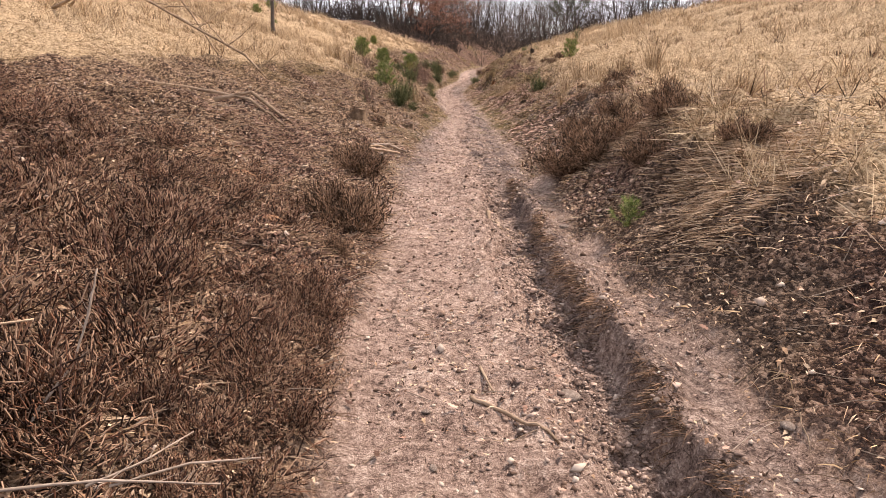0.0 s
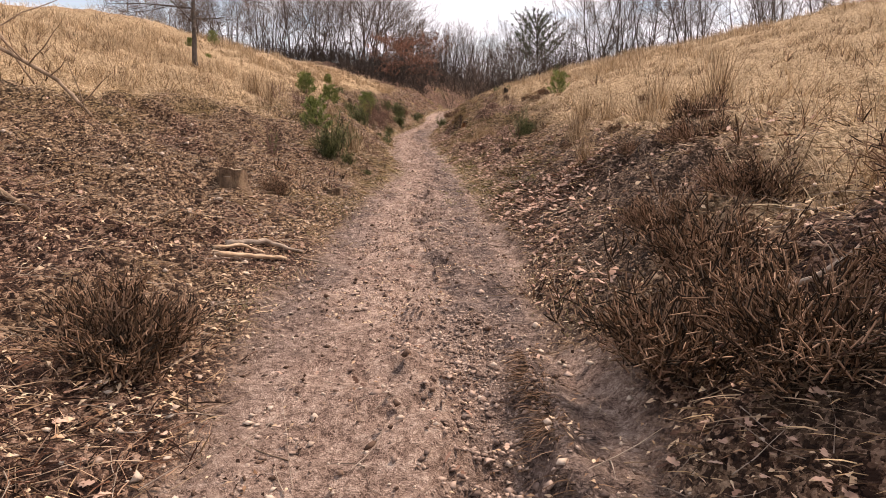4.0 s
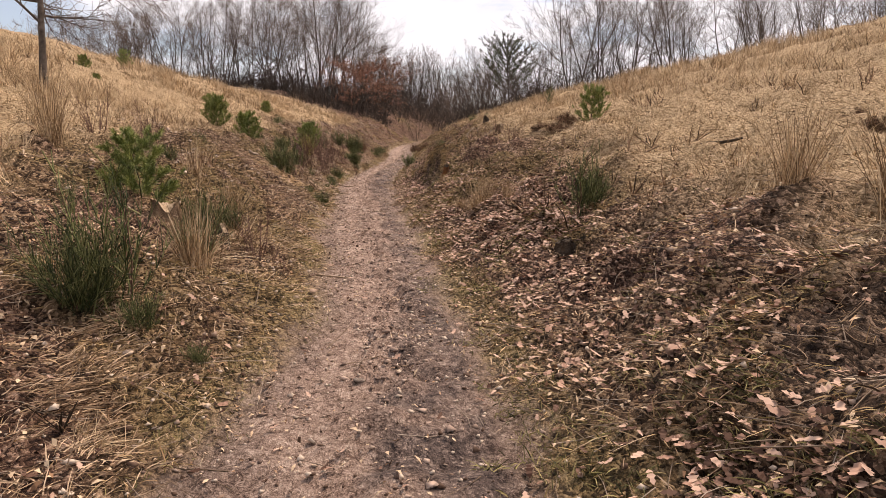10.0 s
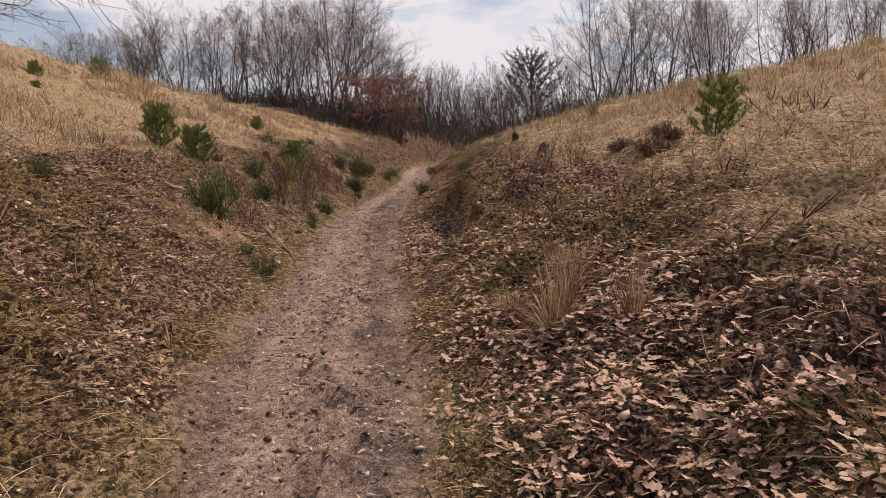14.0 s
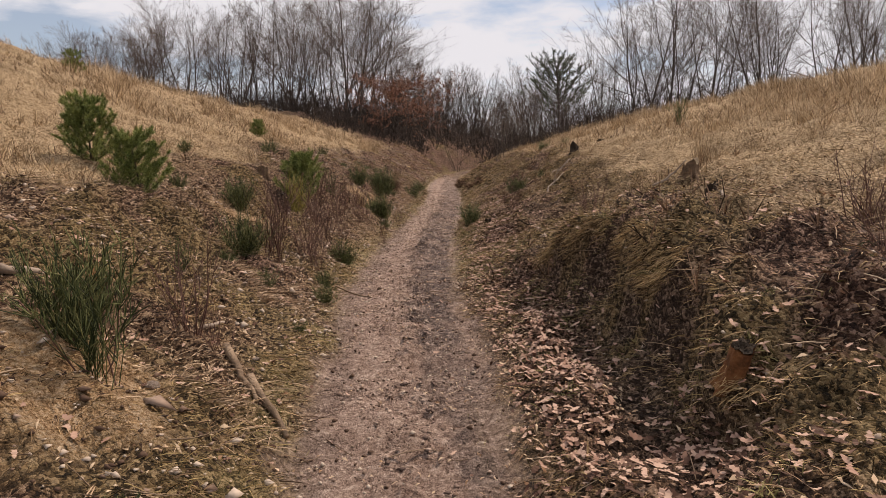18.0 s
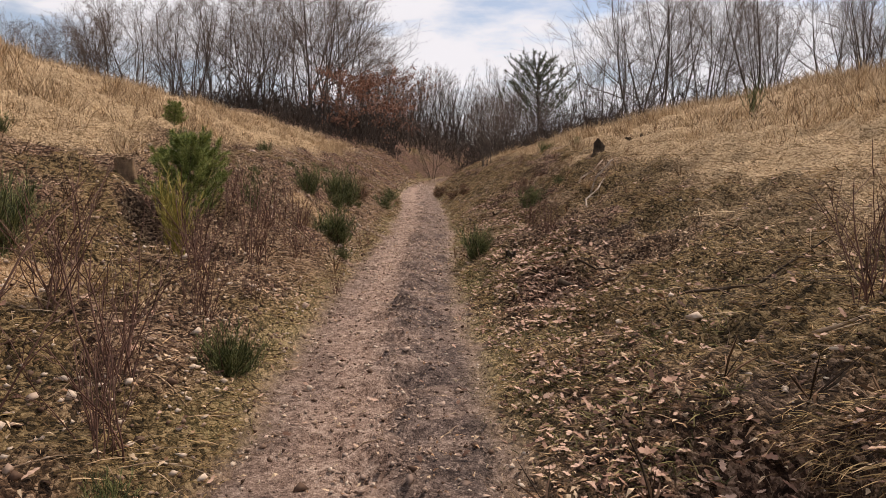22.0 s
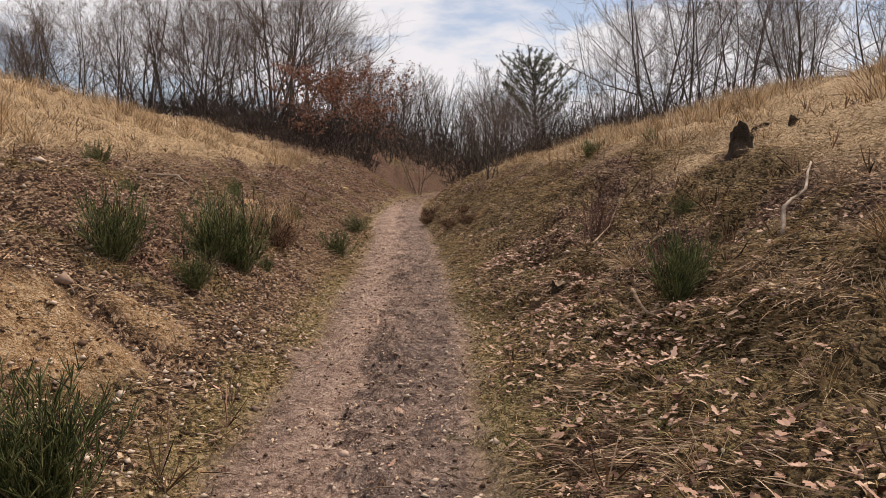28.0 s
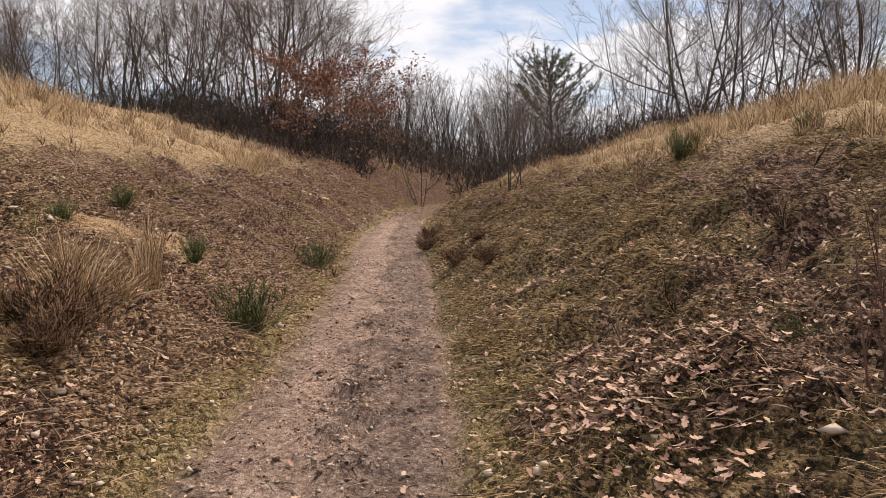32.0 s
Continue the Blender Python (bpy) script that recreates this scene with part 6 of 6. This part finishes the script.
# turf hanging over the scarp
y = gen.uniform(25.5, 31.2, 15000)
cut, lip = scarp(y)
x = edges(y)[1] + (rough(y, y * 0 + 3, 1.6, 5) - 0.5) * 0.24 + lip + np.abs(gen.normal(0, 0.1, len(y))) - 0.02
ok = gen.uniform(0, 1, len(y)) < cut * ramp(rough(x * 0, y, 0.25, 381), 0.38, 0.6)
x, y = x[ok], y[ok]
n = len(x)
cover("hanging_turf", x, y, np.c_[gen.normal(-0.8, 0.5, n), gen.normal(0, 0.6, n), gen.uniform(-0.2, 0.5, n)], gen.uniform(0.03, 0.085, n), 0.004, gen.uniform(0.6, 1.7, n), HUMMOCK, "coarse turf hanging over the dark scarp", gen)
# dark tufts on the lip of the gully
y = gen.uniform(0.8, 9.2, 9000)
x = gully_lip(y) + gen.normal(0.0, 0.05, len(y))
ok = gen.uniform(0, 1, len(y)) < ramp(rough(x * 0, y, 0.5, 261), 0.3, 0.6)
x, y = x[ok], y[ok]
n = len(x)
cover("gully_tufts", x, y, np.c_[gen.normal(-0.5, 0.6, n), gen.normal(0, 0.6, n), gen.uniform(0.1, 0.7, n)], gen.uniform(0.03, 0.1, n), 0.004, gen.uniform(0.4, 1.5, n), HEATHER_DARK, "dark wiry tufts along the lip of the gully", gen)


# dead leaves
def oak_leaves(x, y, size, gen, lift=0.012):
    n = len(x)
    outline = np.array([(0, 0), (0.22, 0.17), (0.36, 0.11), (0.52, 0.27), (0.66, 0.15), (0.84, 0.2), (1.0, 0.0), (0.84, -0.2), (0.66, -0.15), (0.52, -0.27), (0.36, -0.11), (0.22, -0.17)])
    a = gen.uniform(0, 6.28, n)
    s = size * gen.uniform(0.6, 1.25, n)
    curl, cup = gen.uniform(-0.5, 0.8, n), gen.uniform(-0.3, 0.8, n)
    tx, ty = gen.normal(0, 0.28, n), gen.normal(0, 0.28, n)
    u, v = outline[:, 0][None] - 0.5, outline[:, 1][None]
    px = (np.cos(a)[:, None] * u - np.sin(a)[:, None] * v) * s[:, None]
    py = (np.sin(a)[:, None] * u + np.cos(a)[:, None] * v) * s[:, None]
    pz = (curl[:, None] * (u ** 2) + cup[:, None] * np.abs(v) * 0.9) * s[:, None] + px * tx[:, None] + py * ty[:, None]
    z0 = land(x, y) + lift + 0.15 * size
    V = np.stack([x[:, None] + px, y[:, None] + py, z0[:, None] + pz], -1).reshape(-1, 3)
    i = np.arange(n)[:, None] * 12
    F = np.concatenate([i + f for f in ([0, 1, 11], [1, 2, 10], [1, 10, 11], [2, 3, 9], [2, 9, 10], [3, 4, 8], [3, 8, 9], [4, 5, 7], [4, 7, 8], [5, 6, 7])])
    return V, F


def drift(x, y):
    """Where the wind has heaped the leaves: in the lee of the right bank above all."""
    track, meadow, moss, litter, off, left = zones(x, y)
    foot = ramp(y, 24.5, 26) * (1 - ramp(y, 32, 33.5))
    lee = np.exp(-((off - 0.85 + 0.42 * foot) / (0.65 - 0.3 * foot)) ** 2)
    reach = np.interp(y, [2, 7, 9, 25, 27, 31, 33, 38, 40, 47, 50, 58], [0.1, 0.2, 1, 1, 1, 0.6, 0.45, 0.5, 0.3, 0.35, 0.2, 0.15])
    heaps = np.maximum(ramp(rough(x, y, 0.9, 241), 0.36, 0.56), 0.6 * foot) * np.interp(y, [9, 10, 13.5, 15, 18.5, 20, 24, 26], [0.9, 0.8, 0.8, 0.35, 0.4, 0.55, 0.6, 1])
    return np.where(left, 0.14 * heaps * (off > 0), lee * reach * heaps * (off > 0.05) + 0.06) * (1 - 0.8 * meadow) * (1 - track) * (1 - 0.75 * bare_shade_at(x, y))


x, y = sown(170000, -0.6, 3.4, 3, 60, drift, gen)
xl, yl = sown(40000, -4.2, -0.4, 3, 56, drift, gen)
x, y = np.concatenate([x, xl]), np.concatenate([y, yl])
LEAF_HEAPS = [(1.0, 35.6, 0.5, 0.75), (1.3, 36.8, 0.4, 0.4), (1.7, 45.0, 0.5, 0.6), (1.95, 42.9, 0.4, 0.6), (1.5, 22.5, 0.6, 0.8), (1.15, 22.1, 0.35, 0.6), (1.85, 21.7, 0.5, 0.6), (1.5, 20.4, 0.5, 0.8), (1.6, 19.2, 0.4, 0.5), (1.4, 12.6, 0.45, 0.8), (1.3, 15.0, 0.25, 0.5), (1.6, 40.7, 0.4, 0.6), (0.6, 27.9, 0.25, 1.1), (0.75, 29.5, 0.25, 1.0), (1.0, 26.0, 0.3, 0.5), (1.05, 13.6, 0.25, 0.5)]
hx, hy = [], []
for cx, cy, rx, ry in LEAF_HEAPS:
    m = int(1500 * rx * ry)
    hx.append(cx + rx * 0.6 * gen.normal(0, 1, m))
    hy.append(cy + ry * 0.6 * gen.normal(0, 1, m))
hx, hy = np.concatenate(hx), np.concatenate(hy)
ok = zones(hx, hy)[0] < 0.5
tagged(new("leaf_heaps", mesh_of("leaf_heaps", *oak_leaves(hx[ok], hy[ok], 0.066, gen, 0.02), LEAF)), "heaps of curled pinkish-brown oak leaves on the bank", "leaves", kind="stuff")
litter = tagged(new("leaf_litter", mesh_of("leaf_litter", *oak_leaves(x, y, 0.056, gen), LEAF)), "drifts of curled dead oak leaves on the banks", "leaves", kind="stuff")
x, y = sown(2600, -1.4, 1.6, 2, 50, lambda x, y: np.full(len(x), 0.45), gen)
loose = tagged(new("fallen_leaves", mesh_of("fallen_leaves", *oak_leaves(x, y, 0.05, gen), LEAF)), "scattered dead leaves on the track", "leaves", kind="stuff")
singles = []
for k in range(6):
    me = mesh_of("leaf", *oak_leaves(np.zeros(1), np.zeros(1), 0.066, gen), LEAF)
    me.transform(Matrix.Translation((0, 0, -float(land(0, 0)))))
    singles.append(me)
x, y = sown(4000, 0.2, 2.4, 8, 46, lambda x, y: drift(x, y), gen)
for k in range(min(280, len(x))):
    ob = new("leaf", singles[k % 6])
    ob.parent = litter
    ob.matrix_basis = put(x[k], y[k], gen.uniform(0, 6.28), -0.02)


# broken leaf and stem scraps that cover the bare banks
def scraps(name, x, y, length, width, mat, label, gen):
    n = len(x)
    a = gen.uniform(0, 6.28, n)
    d = np.c_[np.cos(a), np.sin(a), gen.normal(0, 0.35, n)]
    s = np.c_[-np.sin(a), np.cos(a), gen.normal(0, 0.4, n)] * (width / 2)[:, None]
    at = np.stack([x, y, land(x, y) + 0.012], 1)
    e = d * (length / 2)[:, None]
    up = np.array([0, 0, 1.0]) * (length * gen.uniform(0, 0.3, n))[:, None]
    V = np.stack([at - e, at + s + up, at + e, at - s + up], 1).reshape(-1, 3)
    i = np.arange(n)[:, None] * 4
    return tagged(new(name, mesh_of(name, V, np.concatenate([i + [0, 1, 3], i + [1, 2, 3]]), mat)), label, "litter", kind="stuff")


x, y = sown(300000, -5.0, 4.4, 1.0, 56, lambda x, y: np.where(x < 0, 1.0, np.interp(y, [1, 8, 10], [0.9, 0.9, 1.0])) * (1 - np.clip(1.25 * zones(x, y)[0], 0, 1)) * (1 - 0.85 * zones(x, y)[1]) * (1 - 0.75 * zones(x, y)[2]) * np.interp(np.abs(x), [0, 2.6, 5], [1, 0.9, 0.35]) * np.interp(y, [1, 40, 56], [1, 0.8, 0.5]) * (0.12 + 0.88 * ramp(rough(x, y, 0.55, 351), 0.38, 0.58)) * (1 - 0.5 * bare_shade_at(x, y)), gen)
n = len(x)
scraps("litter_scraps", x, y, gen.uniform(0.015, 0.06, n), gen.uniform(0.006, 0.024, n), SCRAP, "broken brown leaf and stem scraps covering the banks", gen)
x, y = sown(30000, -1.5, 1.6, 1.0, 50, lambda x, y: zones(x, y)[0] * ramp(rough(x, y, 0.6, 251), 0.35, 0.65), gen)
n = len(x)
scraps("track_scraps", x, y, gen.uniform(0.01, 0.045, n), gen.uniform(0.005, 0.018, n), SCRAP, "small brown scraps trodden into the track", gen)


# pebbles, clods and small twigs
def bits(x, y, size, flat, gen, sink=0.25):
    """Small irregular stones with eight faces each."""
    n = len(x)
    d = np.array([(1, 0, 0), (0, 1, 0), (-1, 0, 0), (0, -1, 0), (0, 0, 1), (0, 0, -1)], float)
    a = gen.uniform(0, 6.28, n)
    P = d[None] * gen.uniform(0.55, 1.2, (n, 6, 1)) * np.array([1, 0.75, flat]) + gen.normal(0, 0.16, (n, 6, 3))
    c, s = np.cos(a)[:, None], np.sin(a)[:, None]
    P = np.stack([P[..., 0] * c - P[..., 1] * s, P[..., 0] * s + P[..., 1] * c, P[..., 2]], -1) * (size / 2)[:, None, None]
    z = land(x, y) + size * flat * (0.5 - sink)
    V = (P + np.stack([x, y, z], 1)[:, None]).reshape(-1, 3)
    i = np.arange(n)[:, None] * 6
    F = np.concatenate([i + f for f in ([0, 1, 4], [1, 2, 4], [2, 3, 4], [3, 0, 4], [1, 0, 5], [2, 1, 5], [3, 2, 5], [0, 3, 5])])
    return V, F


def heap(name, x, y, size, flat, mat, label, category, gen, sink=0.25, smooth=True):
    return tagged(new(name, mesh_of(name, *bits(x, y, size, flat, gen, sink), mat, smooth)), label, category, kind="stuff")


x, y = sown(30000, -1.5, 1.6, 1.0, 56, lambda x, y: np.clip(zones(x, y)[0] * 0.4 + 0.25, 0, 1), gen)
heap("pebbles", x, y, gen.gamma(3, 0.0065, len(x)) + 0.008, 0.6, PEBBLE, "small pale pebbles scattered over the track", "pebbles", gen)
x, y = sown(95000, -4.8, 3.2, 1.0, 70, lambda x, y: np.where(zones(x, y)[5], np.interp(y, [1, 8, 20, 24, 33, 36, 39, 50, 60], [0.15, 0.4, 0.4, 1, 0.9, 0.4, 1, 1, 0.7]), 0.1) * (1 - zones(x, y)[0]) * (1 - zones(x, y)[1]) * ramp(rough(x, y, 1.3, 211), 0.36, 0.56), gen)
heap("gravel", x, y, (gen.gamma(2.4, 0.011, len(x)) + 0.01) * np.interp(y, [0, 50, 65], [1, 1, 1.7]), 0.55, PEBBLE, "pale gravel weathering out of the bare slopes", "gravel", gen)


def crown_share(x, y):
    le, ri = edges(y)
    side = (x - le) / np.maximum(ri - le, 0.1)
    return np.clip(0.08 + np.exp(-((side - 0.55) / 0.18) ** 2) * 0.9 * ramp(rough(x, y, 0.7, 221), 0.3, 0.6), 0, 1) * zones(x, y)[0]


x, y = sown(60000, -1.3, 1.4, 1.0, 52, crown_share, gen)
heap("clods", x, y, gen.gamma(2.4, 0.009, len(x)) + 0.009, 0.36, CLOD, "crumbled earth clods along the rough crown of the track", "earth", gen, 0.3)


y = gen.uniform(0.8, 9.5, 5200)
x = gully_lip(y) - 0.24 + gen.normal(0, 0.13, len(y))
heap("gully_rubble", x, y, gen.gamma(3, 0.0065, len(x)) + 0.008, 0.5, CLOD, "stones and crumbled earth in the washed-out gully", "rubble", gen)


def brush(name, x, y, length, radius, mat, label, gen):
    n = len(x)
    a = gen.uniform(0, 6.28, n)
    base = np.stack([x, y, land(x, y) + 0.006], 1)
    P = grown(base, np.c_[np.cos(a), np.sin(a), gen.uniform(-0.05, 0.25, n)], length, -0.03, 0.14, 4, gen)
    P[:, 1:, 2] = np.maximum(P[:, 1:, 2], land(P[:, 1:, 0], P[:, 1:, 1]) + 0.004)
    v = tubes(P, np.broadcast_to(radius, n)[:, None] * np.linspace(1, 0.5, 4)[None], 3)
    return tagged(new(name, mesh_of(name, *v, mat, True)), label, "twigs", kind="stuff")


x, y = sown(9000, -4.0, 4.2, 1.2, 56, lambda x, y: (1 - 0.8 * zones(x, y)[0]) * (1 - 0.7 * zones(x, y)[1]), gen)
brush("twig_litter", x, y, gen.uniform(0.06, 0.34, len(x)), gen.uniform(0.0015, 0.0045, len(x)), WOOD, "small dead twigs littering the banks", gen)
x, y = sown(3000, -3.5, 3.2, 1.2, 18, lambda x, y: (1 - 0.7 * zones(x, y)[0]), gen)
brush("dead_stems", x, y, gen.uniform(0.1, 0.4, len(x)), gen.uniform(0.0015, 0.0035, len(x)), BLEACHED, "pale dead stems lying on the ground", gen)
# low heather and bilberry growth, thin on the upper slopes
x, y = sown(7000, -14, 14, 4, 62, lambda x, y: ramp(rough(x, y, 1.6, 231), 0.54, 0.66) * (1 - zones(x, y)[0]) * 0.9, gen)
n = len(x)
base = np.repeat(np.stack([x, y, land(x, y)], 1), 6, 0)
P = grown(base, np.c_[gen.normal(0, 0.6, (6 * n, 2)), np.ones(6 * n)], gen.uniform(0.08, 0.3, 6 * n), 0.05, 0.15, 3, gen)
tagged(new("low_heather", mesh_of("low_heather", *tubes(P, gen.uniform(0.002, 0.006, (6 * n, 1)) * np.array([[0.7, 1.3, 0.4]]), 3), HEATHER_DARK)), "low dark heather sprigs dotted over the slopes", "heather", kind="stuff")
